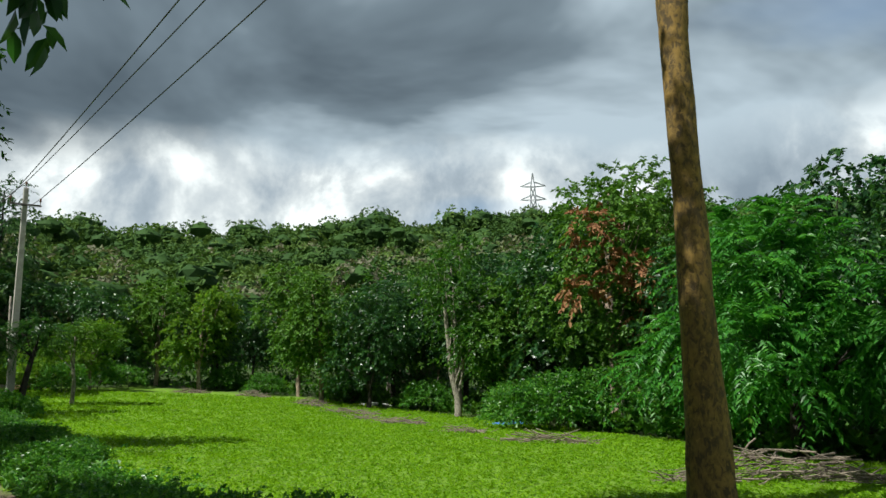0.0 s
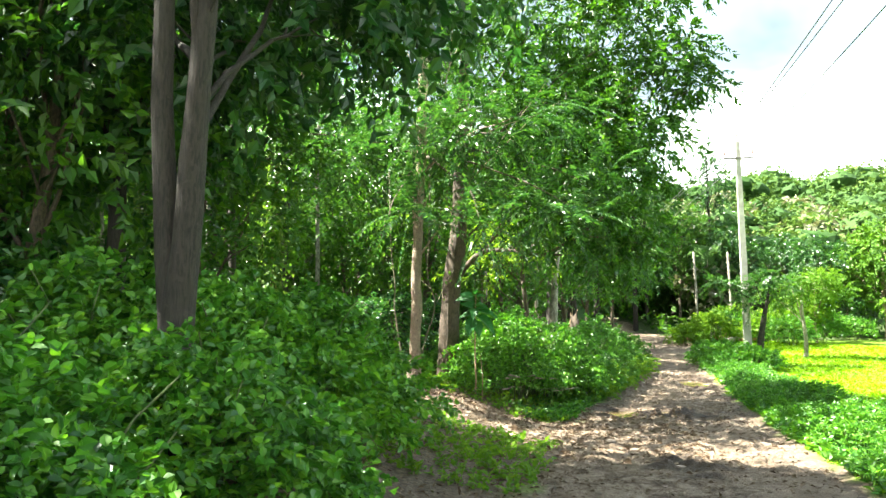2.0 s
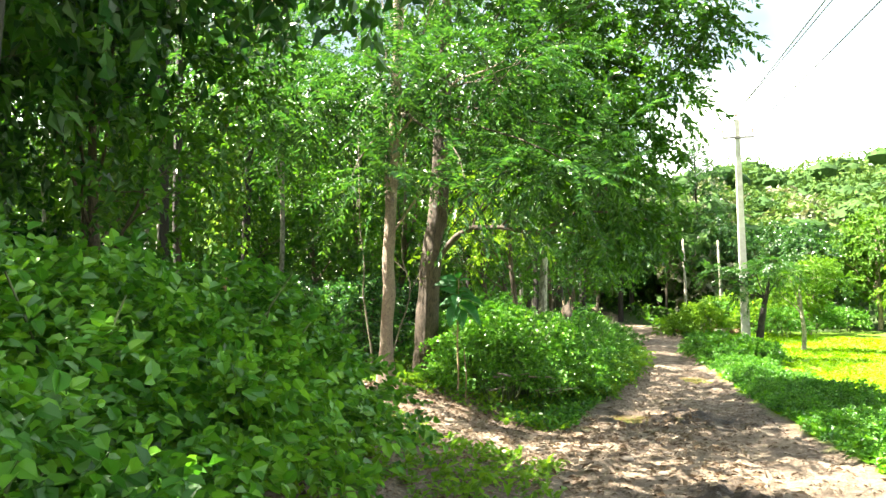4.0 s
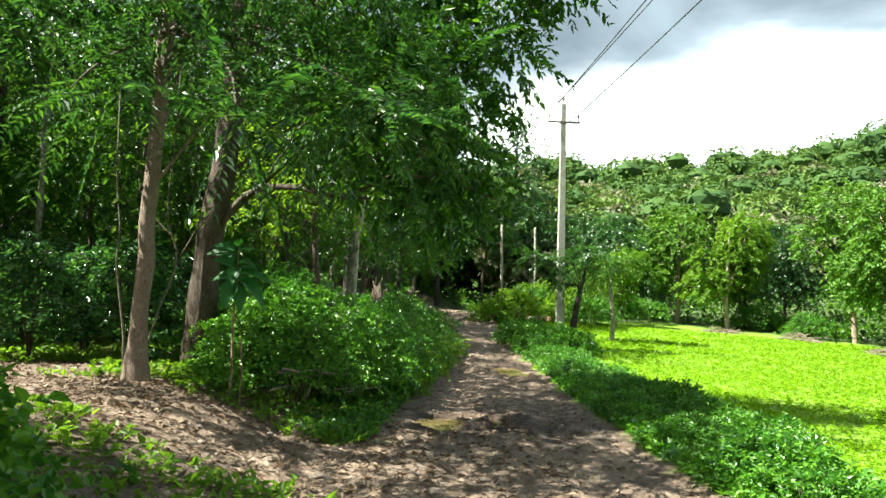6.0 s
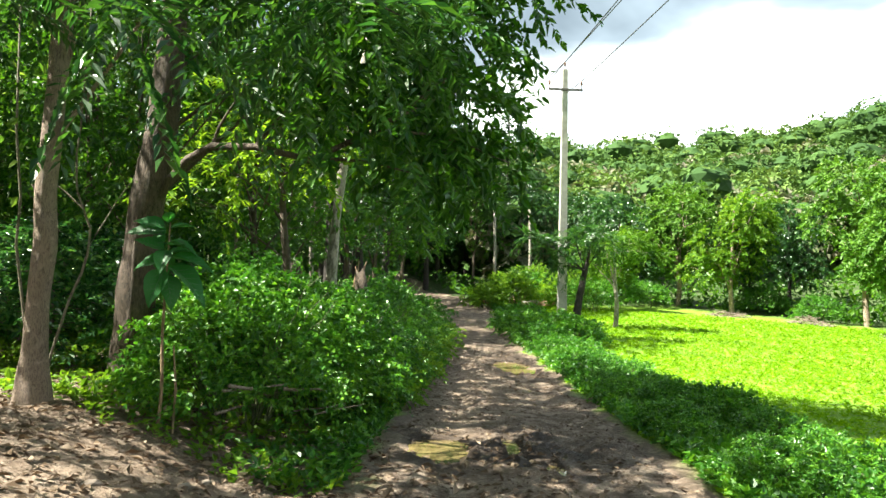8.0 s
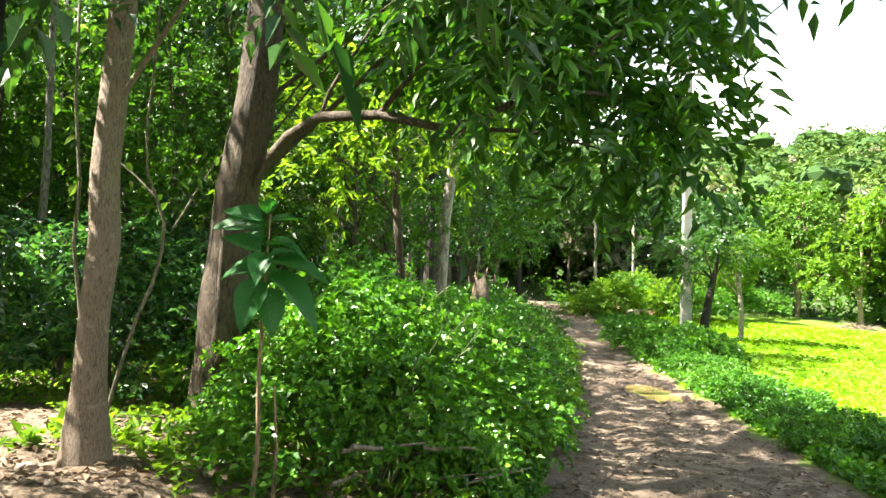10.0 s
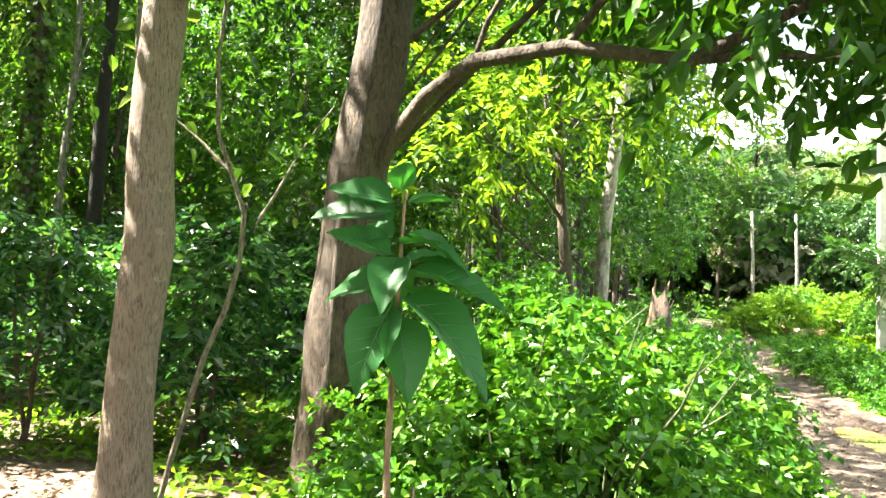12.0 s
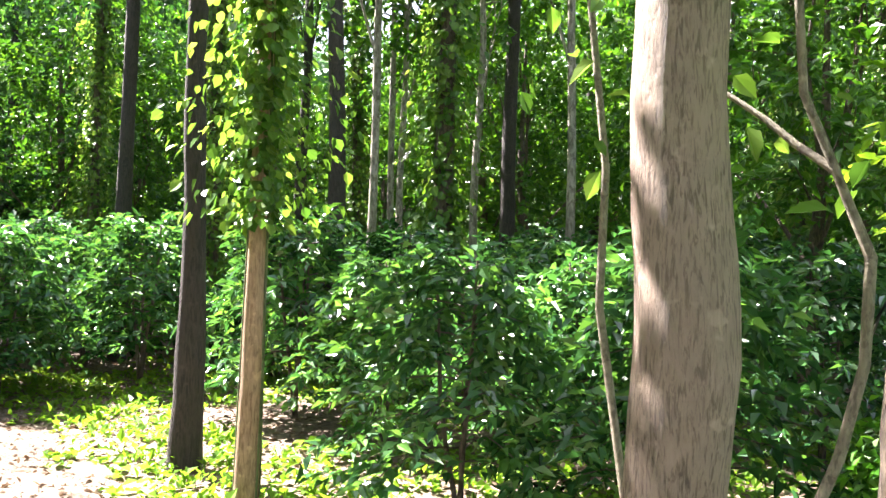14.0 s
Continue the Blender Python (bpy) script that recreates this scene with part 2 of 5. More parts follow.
def ground_material():
    m, t, p, o = material("ground_soil_and_green")
    c = obj_coord(t)
    under = t.nodes.new("ShaderNodeAttribute")
    under.attribute_name = "floor"
    mid = tex_noise(t, c, 1.3, 5.0, 0.6, 0.3)
    fine = tex_noise(t, c, 16.0, 5.0, 0.7)
    green = ramp(t, fine, [(0.28, (0.075, 0.165, 0.004)), (0.52, (0.135, 0.260, 0.006)), (0.75, (0.200, 0.330, 0.012))])
    green = mix_colour(t, ramp(t, mid, [(0.50, (0, 0, 0)), (0.80, (0.65, 0.65, 0.65))]), green, (0.16, 0.24, 0.012))
    brown = ramp(t, fine, [(0.30, (0.045, 0.030, 0.020)), (0.52, (0.12, 0.085, 0.058)), (0.72, (0.25, 0.20, 0.15))])
    col = mix_colour(t, under.outputs["Fac"], green, brown)
    wild = t.nodes.new("ShaderNodeAttribute")
    wild.attribute_name = "scrub"
    col = mix_colour(t, wild.outputs["Fac"], col, ramp(t, fine, [(0.3, (0.018, 0.040, 0.008)), (0.7, (0.060, 0.095, 0.020))]))
    t.links.new(col, p.inputs["Base Color"])
    p.inputs["Roughness"].default_value = 0.9
    bump(t, fine, p, 0.8, 0.05)
    return m


def plain(name, low, high, scale=8.0, rough=0.7, metal=0.0, relief=0.3):
    m, t, p, o = material(name)
    c = obj_coord(t)
    n1 = tex_noise(t, c, scale, 5.0, 0.6)
    t.links.new(ramp(t, n1, [(0.3, low), (0.7, high)]), p.inputs["Base Color"])
    p.inputs["Roughness"].default_value, p.inputs["Metallic"].default_value = rough, metal
    bump(t, tex_noise(t, c, scale * 6, 3.0), p, relief, 0.006)
    return m


m_soil, m_ground = soil_material(), ground_material()
m_concrete = plain("pole_concrete", (0.30, 0.28, 0.25), (0.46, 0.44, 0.40), 5.0, 0.85)
m_iron = plain("weathered_iron", (0.10, 0.09, 0.085), (0.2, 0.18, 0.165), 12.0, 0.55, 0.6)
m_steel = plain("galvanised_steel", (0.24, 0.26, 0.28), (0.34, 0.36, 0.38), 2.0, 0.5, 0.5)
m_ceramic = plain("brown_ceramic", (0.10, 0.05, 0.035), (0.16, 0.08, 0.05), 9.0, 0.2)
m_wire = plain("aluminium_wire", (0.07, 0.07, 0.075), (0.12, 0.12, 0.125), 4.0, 0.5, 0.4)
m_rock = plain("pale_stone", (0.32, 0.27, 0.22), (0.55, 0.49, 0.42), 7.0, 0.85)
m_clay = plain("orange_rubble", (0.36, 0.17, 0.09), (0.55, 0.36, 0.24), 6.0, 0.85)
m_tarp = plain("blue_sheet", (0.03, 0.10, 0.26), (0.06, 0.17, 0.38), 3.0, 0.5)
m_sheet = plain("white_sacking", (0.42, 0.42, 0.40), (0.62, 0.61, 0.58), 3.0, 0.7)


def water_material():
    m, t, p, o = material("muddy_water")
    c = obj_coord(t)
    t.links.new(ramp(t, tex_noise(t, c, 3.0), [(0.3, (0.14, 0.11, 0.045)), (0.7, (0.22, 0.17, 0.075))]), p.inputs["Base Color"])
    p.inputs["Roughness"].default_value = 0.05
    bump(t, tex_noise(t, c, 9.0, 2.0), p, 0.06, 0.01)
    return m


m_water = water_material()


# ---------------- the lie of the land ----------------
def smooth(a, b, v):
    s = np.clip((np.asarray(v, float) - a) / (b - a), 0, 1)
    return s * s * (3 - 2 * s)


def waves(x, y, scale, seed=0.0):
    """Cheap smooth unevenness, about -1 to 1."""
    x, y = np.asarray(x, float) * scale + seed, np.asarray(y, float) * scale + seed * 1.7
    return (np.sin(x * 1.3 + 1.7 * np.sin(y * 0.9)) + np.sin(y * 1.7 + 1.3 * np.sin(x * 1.1 + 2)) + 0.6 * np.sin(2.9 * x - 2.3 * y + 1.0)) / 2.6


def road_x(y):
    return np.interp(y, [-30, -5, 8, 15, 20, 30, 38, 46, 52, 60, 75], [-1.5, -0.5, -0.05, 0.15, 0.65, 1.5, 2.2, 2.7, 2.0, -0.5, -8])


def road_half(y):
    return np.interp(y, [-5, 10, 16, 20, 40], [1.7, 1.65, 1.6, 1.4, 1.3])


def base_height(x, y):
    x, y = np.asarray(x, float), np.asarray(y, float)
    z = np.interp(y, [-400, -10, 0, 10, 20, 29, 36, 42, 50, 60, 90], [-0.4, -0.1, 0, 0.12, 0.2, 0.32, 0.66, 1.0, 1.6, 2.1, 3.0])
    z = z - 0.030 * np.clip(x - 3, 0, 22) * (1 - 0.3 * smooth(45, 70, y))
    z = z + 0.55 * smooth(-1.6, -4.2, x) * smooth(-4, 12, y) * (1 - 0.4 * smooth(30, 50, y)) + 0.02 * np.clip(-x - 6, 0, 40)
    r, az = np.hypot(x, y), np.degrees(np.arctan2(x, y))
    hill = 37 * np.clip((r - 54) / 165, 0, 1) ** 1.12 + 21 * smooth(250, 400, r) + 3.0 * smooth(120, 230, r) * waves(x, y, 0.021, 3)
    hill = hill * (0.83 + 0.16 * smooth(12, 40, az)) * smooth(-35, -5, az) * smooth(120, 80, az)
    return z + hill


def scrub(x, y):
    """1 beyond the edge of the meadow, where the woods begin."""
    r, az = np.hypot(x, y), np.degrees(np.arctan2(x, y))
    edge = np.interp(az, [-20, 5, 12, 16, 20, 26, 31, 38, 44, 52, 60, 75], [50, 50, 50, 53, 51, 50, 44, 39, 31, 25, 19, 17])
    return smooth(-0.5, 1.5, r - edge - waves(x, y, 0.7, 2)) * smooth(-20, 0, az)


def dirt(x, y):
    """1 on the track and on the way into the plantation, 0 on the green."""
    x, y = np.asarray(x, float), np.asarray(y, float)
    wob = 0.22 * waves(x, y, 1.9, 5) + 0.12 * waves(x, y, 5.3, 1)
    track = (np.abs(x - road_x(y)) + wob) / road_half(y)
    ax, ay, bx, by = 0.4, 13.6, -11.0, 17.4
    s = np.clip(((x - ax) * (bx - ax) + (y - ay) * (by - ay)) / ((bx - ax) ** 2 + (by - ay) ** 2), 0, 1)
    side = (np.hypot(x - ax - s * (bx - ax), y - ay - s * (by - ay)) + wob) / (1.45 - 0.2 * s)
    return 1 - np.minimum(track, side)


PUDDLES = [(-0.46, 17.45, 0.36, 0.55), (0.36, 17.6, 0.10, 0.50), (1.80, 25.9, 0.42, 1.3), (-0.05, 26.4, 0.30, 0.6), (0.62, 16.55, 0.09, 0.25)]


def wetness(x, y):
    x, y = np.asarray(x, float), np.asarray(y, float)
    w = np.zeros_like(x)
    for px_, py_, rx_, ry_ in PUDDLES:
        w = np.maximum(w, smooth(2.1, 0.9, np.hypot((x - px_) / rx_, (y - py_) / ry_)))
    w = np.maximum(w, smooth(1.0, 0.3, np.hypot((x - 0.35) / 1.35, (y - 17.3) / 1.5) + 0.35 * waves(x, y, 4, 2)))
    w = np.maximum(w, smooth(1.0, 0.4, np.hypot((x - 0.1) / 0.55, (y - 11.6) / 1.0) + 0.4 * waves(x, y, 5, 7)) * 0.9)
    w = np.maximum(w, smooth(1.0, 0.3, np.hypot((x - 2.1) / 0.6, (y - 27.0) / 4.0) + 0.3 * waves(x, y, 4, 9)) * 0.9)
    w = np.maximum(w, 0.5 * smooth(0.25, 0.75, waves(x, y, 0.9, 4)) * smooth(14, 20, y))
    return w


def road_height(x, y):
    d = dirt(x, y)
    z = base_height(x, y) + 0.05 * smooth(0.0, 0.25, d) - 0.06
    off = np.abs(x - road_x(y))
    near = smooth(9, 16, y)
    z = z - 0.05 * near * np.exp(-((off - 0.68) / 0.26) ** 2) + 0.020 * waves(x, y, 3.1, 8) + 0.014 * waves(x, y, 8.0, 2) + 0.007 * waves(x, y, 19.0, 5)
    w = wetness(x, y)
    z = z + w * (0.085 * np.abs(waves(x, y, 5.5, 3)) + 0.055 * np.abs(waves(x, y, 12.0, 6)) + 0.03 * np.abs(waves(x, y, 25.0, 9)) - 0.05)
    for px_, py_, rx_, ry_ in PUDDLES:
        z = np.where(np.hypot((x - px_) / rx_, (y - py_) / ry_) < 1.0, np.minimum(z, base_height(x, y) - 0.075), z)
        z = z - 0.03 * smooth(1.35, 0.9, np.hypot((x - px_) / rx_, (y - py_) / ry_))
    return z


def height(x, y):
    """The top of the ground at a place, as a number."""
    z = base_height(x, y) + 0.02 * waves(x, y, 1.1, 2)
    return float(np.where(dirt(x, y) > 0.05, road_height(x, y), z))


# ---------------- mesh helpers ----------------
def mesh_from(name, verts, faces, mat, shade=False):
    me = bpy.data.meshes.new(name)
    verts, faces = np.asarray(verts, float), np.asarray(faces, int)
    n, k = faces.shape
    me.vertices.add(len(verts))
    me.vertices.foreach_set("co", verts.ravel())
    me.loops.add(n * k)
    me.loops.foreach_set("vertex_index", faces.ravel())
    me.polygons.add(n)
    me.polygons.foreach_set("loop_start", np.arange(0, n * k, k))
    me.polygons.foreach_set("loop_total", np.full(n, k))
    me.polygons.foreach_set("use_smooth", np.full(n, shade))
    me.update(calc_edges=True)
    me.materials.append(mat)
    return me


def put(name, me, parent=None, label=""):
    ob = new(name, me)
    if parent is not None:
        ob.parent = parent
    if label:
        tagged(ob, label)
    return ob


def thing(name, label, category, group="", kind=""):
    ob = new(name)
    return tagged(ob, label, category, group, kind)


def unit(v):
    return v / np.maximum(np.linalg.norm(v, axis=-1, keepdims=True), 1e-9)


def tube(points, radii, seg=8, rough=0.0, rng=None, lobes=0):
    """A tapered limb along a bent line: verts and quads."""
    p, r = np.asarray(points, float), np.asarray(radii, float)
    d = unit(np.gradient(p, axis=0))
    ref = np.where(np.abs(d[:, 2:3]) > 0.9, np.array([[1.0, 0, 0]]), np.array([[0, 0, 1.0]]))
    s = unit(np.cross(d, ref))
    u = np.cross(s, d)
    a = np.linspace(0, 2 * np.pi, seg, endpoint=False)
    rr = r[:, None] * np.ones(seg)
    if rng is not None and rough:
        k = rng.normal(0, 1, (len(p), seg))
        k = (k + np.roll(k, 1, 0) + np.roll(k, 1, 1) + np.roll(k, -1, 1)) / 2.2
        rr = rr * (1 + rough * k)
    if lobes:
        flare = np.linspace(1, 0, len(p))[:, None] ** 3
        rr = rr * (1 + 0.35 * flare * np.maximum(0, np.cos(lobes * a))[None, :])
    v = p[:, None, :] + rr[..., None] * (np.cos(a)[None, :, None] * s[:, None, :] + np.sin(a)[None, :, None] * u[:, None, :])
    n = len(p)
    i, j = np.meshgrid(np.arange(n - 1), np.arange(seg), indexing="ij")
    f = np.stack([i * seg + j, i * seg + (j + 1) % seg, (i + 1) * seg + (j + 1) % seg, (i + 1) * seg + j], -1).reshape(-1, 4)
    v = np.concatenate([v.reshape(-1, 3), p[-1:] + d[-1:] * r[-1]])
    top = (n - 1) * seg
    cap = np.array([[top + k, top + (k + 1) % seg, n * seg, n * seg] for k in range(seg)])
    cap = cap[:, [0, 1, 2, 2]]
    return v, f, cap[:, :3]


def joined(parts):
    """Several tubes as one set of verts, and triangles only."""
    vs, fs, k = [], [], 0
    for v, f, cap in parts:
        vs.append(v)
        fs.append(np.concatenate([f[:, [0, 1, 2]], f[:, [0, 2, 3]], cap]) + k)
        k += len(v)
    return np.concatenate(vs), np.concatenate(fs)


def bent(rng, a, b, n=7, wob=0.08, sag=0.0):
    a, b = np.asarray(a, float), np.asarray(b, float)
    t = np.linspace(0, 1, n)[:, None]
    p = a + (b - a) * t
    w = np.cumsum(rng.normal(0, 1, (n, 3)), 0)
    w = w - w[:1] - (w[-1:] - w[:1]) * t
    p = p + w * wob * np.linalg.norm(b - a) / n
    p[:, 2] += sag * np.linalg.norm(b - a) * np.sin(np.pi * t[:, 0])
    return p


def leaves(p, d, up_, length, width, fold=0.22, droop=0.15, plain_cut=False):
    """Folded ovate leaves. p: bases, d: axes, up_: rough normals. plain_cut: a simpler outline for far ones."""
    d = unit(d)
    s = unit(np.cross(d, up_))
    n = np.cross(s, d)
    L, W = length[:, None], width[:, None]
    tip = p + d * L - n * L * droop
    if plain_cut:
        mid_ = p + d * L * 0.42
        v = np.stack([p, mid_ + s * W * 0.5 + n * W * fold, tip, mid_ - s * W * 0.5 + n * W * fold], 1).reshape(-1, 3)
        k = np.arange(len(p))[:, None] * 4
        return v, np.stack([k + [0, 1, 2], k + [0, 2, 3]], 1).reshape(-1, 3)
    lo, hi = p + d * L * 0.26, p + d * L * 0.62 - n * L * droop * 0.4
    a, b = s * W * 0.46 + n * W * fold, s * W * 0.44 + n * W * fold * 0.8
    v = np.stack([p, lo + a, hi + b, tip, hi - s * W * 0.44 + n * W * fold * 0.8, lo - s * W * 0.46 + n * W * fold], 1).reshape(-1, 3)
    k = np.arange(len(p))[:, None] * 6
    return v, np.stack([k + [0, 1, 2, 3], k + [0, 3, 4, 5]], 1).reshape(-1, 4)


def sprays(rng, origin, out, n, twig, leaf, width, droop=0.3, flatness=0.5, feather=False, far=False, nrm=None):
    """n leaves on each of many twigs that start at origin and grow along out."""
    k = len(origin)
    out = unit(out)
    s = (np.arange(n) + 0.5) / n
    s = s[None, :] * np.ones((k, 1)) + rng.uniform(-0.3 / n, 0.3 / n, (k, n))
    tl = twig * rng.uniform(0.6, 1.3, (k, 1))
    up_ = unit(np.array([0, 0, 1.0]) + (1 - flatness) * rng.normal(0, 0.8, (k, 3)))
    if nrm is not None:
        up_ = unit(nrm + (1 - flatness) * rng.normal(0, 0.35, (k, 3)))
    side = unit(np.cross(out, up_))
    p = origin[:, None] + out[:, None] * (s * tl)[..., None]
    p[..., 2] -= (s ** 2) * tl * droop
    sign = np.where(np.arange(n) % 2 == 0, 1.0, -1.0)[None, :, None]
    if feather:
        d = side[:, None] * sign + 0.45 * out[:, None] + rng.normal(0, 0.10, (k, n, 3))
    else:
        d = side[:, None] * sign * 0.8 + 0.7 * out[:, None] + rng.normal(0, 0.35, (k, n, 3))
    d[..., 2] -= droop * 0.9
    nn = up_[:, None] + rng.normal(0, 0.25 if feather else 0.45, (k, n, 3))
    L = leaf * rng.uniform(0.65, 1.25, k * n)
    return leaves(p.reshape(-1, 3), d.reshape(-1, 3), nn.reshape(-1, 3), L, L * width, plain_cut=far or feather)


def crown(rng, lobes, twigs, n, twig, leaf, width, droop=0.3, shell=0.45, flatness=0.5, feather=False, far=False):
    """Leaves over several uneven lobes (x, y, z, radius, squash)."""
    lobes = np.asarray(lobes, float)
    w = lobes[:, 3] ** 2
    pick = rng.choice(len(lobes), twigs, p=w / w.sum())
    d = unit(rng.normal(0, 1, (twigs, 3)) + [0, 0, 0.25])
    lump = 1 + 0.22 * np.sin(d[:, 0] * 5 + pick) * np.cos(d[:, 1] * 4 + 2 * pick) + 0.12 * np.sin(d[:, 2] * 9 + pick)
    rad = lobes[pick, 3] * lump * (shell + (1 - shell) * rng.random(twigs) ** 0.6)
    o = lobes[pick, :3] + d * rad[:, None] * np.stack([np.ones(twigs), np.ones(twigs), lobes[pick, 4]], 1)
    out = d + rng.normal(0, 0.45, (twigs, 3)) - [0, 0, 0.1]
    return sprays(rng, o, out, n, twig, leaf, width, droop, flatness, feather, far, d * 0.9 + [0, 0, 0.55] if far and not feather else None)


def stack(*parts):
    vs, fs, k = [], [], 0
    for v, f in parts:
        vs.append(v)
        fs.append(f + k)
        k += len(v)
    return np.concatenate(vs), np.concatenate(fs)


def tree(name, label, seed, trunk, radii, bark_mat, lobes, leafy, leaf_mat, seg=10, group="", category="tree", branch_r=0.35, extra=None, branch_from=0.55, rough=0.05, limbs_over=0.0):
    """A tree: trunk with limbs to every lobe, and a crown of leaves. leafy: keywords for crown()."""
    rng = np.random.default_rng(seed)
    top = thing(name, label, category, group)
    trunk = np.asarray(trunk, float)
    t = np.linspace(0, 1, max(10, len(trunk) * 4))
    src = np.linspace(0, 1, len(trunk))
    line = np.stack([np.interp(t, src, trunk[:, k]) for k in range(3)], 1)
    line[1:-1] = (line[:-2] + 2 * line[1:-1] + line[2:]) / 4
    rad = np.interp(t, np.linspace(0, 1, len(radii)), radii)
    parts = [tube(line, rad, seg, rough, rng)]
    put("trunk", mesh_from("trunk", *joined(parts), bark_mat, True), top)
    limbs = []
    for x, y, z, r, q in lobes:
        if z < limbs_over:
            continue
        h = branch_from + (1 - branch_from) * rng.random() ** 1.2
        at_ = np.array([np.interp(h, t, line[:, k]) for k in range(3)])
        if at_[2] > z + 0.3 * r:
            at_ = np.array([np.interp(max(0.3, h * 0.6), t, line[:, k]) for k in range(3)])
        r0 = np.interp(h, t, rad) * branch_r * (1 + 0.4 * rng.random())
        end = np.array([x, y, z])
        pts = bent(rng, at_, end, 7, 0.10, 0.05)
        limbs.append(tube(pts, np.linspace(r0, r0 * 0.35, 7), 6))
        for k in range(3):
            d = unit(rng.normal(0, 1, 3) + [0, 0, 0.3])
            limbs.append(tube(bent(rng, pts[3 + k], end + d * r * [1, 1, q] * 0.85, 5, 0.12), np.linspace(r0 * 0.45, r0 * 0.12, 5), 5))
    if limbs:
        put("bough", mesh_from("bough", *joined(limbs), bark_mat, True), top)
    kw = dict(leafy)
    put("crown", mesh_from("crown", *crown(rng, lobes, **kw), leaf_mat), top)
    if extra:
        extra(top, rng, line, rad)
    return top


def place(ob, x, y, z=None, turn=0.0, size=1.0):
    ob.matrix_world = Matrix.Translation((x, y, height(x, y) - 0.03 if z is None else z)) @ Matrix.Rotation(radians(turn), 4, "Z") @ Matrix.Scale(size, 4)
    return ob


def again(ob, x, y, turn=0.0, size=1.0, z=None):
    return place(copy_thing(ob, Matrix()), x, y, z, turn, size)


# ---------------- ground, track, puddles ----------------
def axis(near0, near1, step, far):
    fine = np.arange(near0, near1, step)
    hi, lo, d = [near1], [near0], step
    while hi[-1] < far:
        d = min(d * 1.22, 25)
        hi.append(hi[-1] + d)
    d = step
    while lo[-1] > -far:
        d = min(d * 1.22, 25)
        lo.append(lo[-1] - d)
    return np.concatenate([lo[:0:-1], fine, hi])


gx, gy = axis(-13, 13, 0.16, 900), axis(-3, 40, 0.2, 900)
X, Y = np.meshgrid(gx, gy, indexing="ij")
Z = base_height(X, Y) + 0.02 * waves(X, Y, 1.1, 2) - 0.10 * smooth(0.05, 0.3, dirt(X, Y))
nx, ny = X.shape
i, j = np.meshgrid(np.arange(nx - 1), np.arange(ny - 1), indexing="ij")
quads = np.stack([i * ny + j, (i + 1) * ny + j, (i + 1) * ny + j + 1, i * ny + j + 1], -1).reshape(-1, 4)
me = mesh_from("ground", np.stack([X, Y, Z], -1).reshape(-1, 3), quads, m_ground, True)
att = me.attributes.new("floor", "FLOAT", "POINT")
floor_mask = np.maximum(smooth(-0.6, -1.5, X + 0.5 * waves(X, Y, 0.8, 3)) * smooth(60, 45, Y), smooth(-0.1, 0.05, dirt(X, Y)))
att.data.foreach_set("value", floor_mask.ravel())
me.attributes.new("scrub", "FLOAT", "POINT").data.foreach_set("value", scrub(X, Y).ravel())
tagged(put("ground", me), "uneven green meadow and leaf-strewn plantation floor", "ground", kind="structure")

rx, ry = np.arange(-11.5, 5.0, 0.05), np.concatenate([np.arange(-12, 8, 0.4), np.arange(8, 28, 0.055), np.arange(28, 32, 0.1), np.arange(32, 66, 0.3)])
X, Y = np.meshgrid(rx, ry, indexing="ij")
D = dirt(X, Y)
Z = road_height(X, Y)
nx, ny = X.shape
i, j = np.meshgrid(np.arange(nx - 1), np.arange(ny - 1), indexing="ij")
quads = np.stack([i * ny + j, (i + 1) * ny + j, (i + 1) * ny + j + 1, i * ny + j + 1], -1)
quads = quads[(D[:-1, :-1] > -0.08)].reshape(-1, 4)
used = np.unique(quads)
renum = np.zeros(nx * ny, int)
renum[used] = np.arange(len(used))
me = mesh_from("road", np.stack([X, Y, Z], -1).reshape(-1, 3)[used], renum[quads], m_soil, True)
att = me.attributes.new("wet", "FLOAT", "POINT")
att.data.foreach_set("value", wetness(X, Y).ravel()[used])
tagged(put("road", me), "rutted brown dirt track with muddy patches", "dirt road", kind="structure")

for px_, py_, rx_, ry_ in PUDDLES:
    a = np.linspace(0, 2 * np.pi, 40, endpoint=False)
    k = 1.15 + 0.10 * np.sin(3 * a + px_) + 0.06 * np.sin(5 * a + py_)
    zs = float(base_height(px_, py_)) - 0.055
    rim = np.stack([rx_ * k * np.cos(a), ry_ * k * np.sin(a), 0 * a], 1)
    vs = np.concatenate([rim, rim * [0.9, 0.9, 1] - [0, 0, 0.06]])
    fs = [list(range(40))] + [[q + 40, (q + 1) % 40 + 40, (q + 1) % 40, q] for q in range(40)]
    pm = bpy.data.meshes.new("puddle")
    pm.from_pydata(vs.tolist(), [], fs)
    pm.materials.append(m_water)
    ob = tagged(put("puddle", pm), "shallow puddle of muddy yellowish water in a rut", "puddle", "puddles on the track")
    ob.location = (px_, py_, zs)


# ---------------- plants by kind ----------------
def lobes_round(rng, n, cx, cy, z0, z1, spread, r0, r1, squash=0.75):
    out_ = []
    for k in range(n):
        a, h = rng.uniform(0, 2 * np.pi), (k + rng.random()) / n
        s = spread * (1 - 0.55 * abs(h - 0.4)) * rng.uniform(0.3, 1.0)
        out_.append((cx + s * np.cos(a), cy + s * np.sin(a), z0 + (z1 - z0) * h, rng.uniform(r0, r1), squash))
    return out_


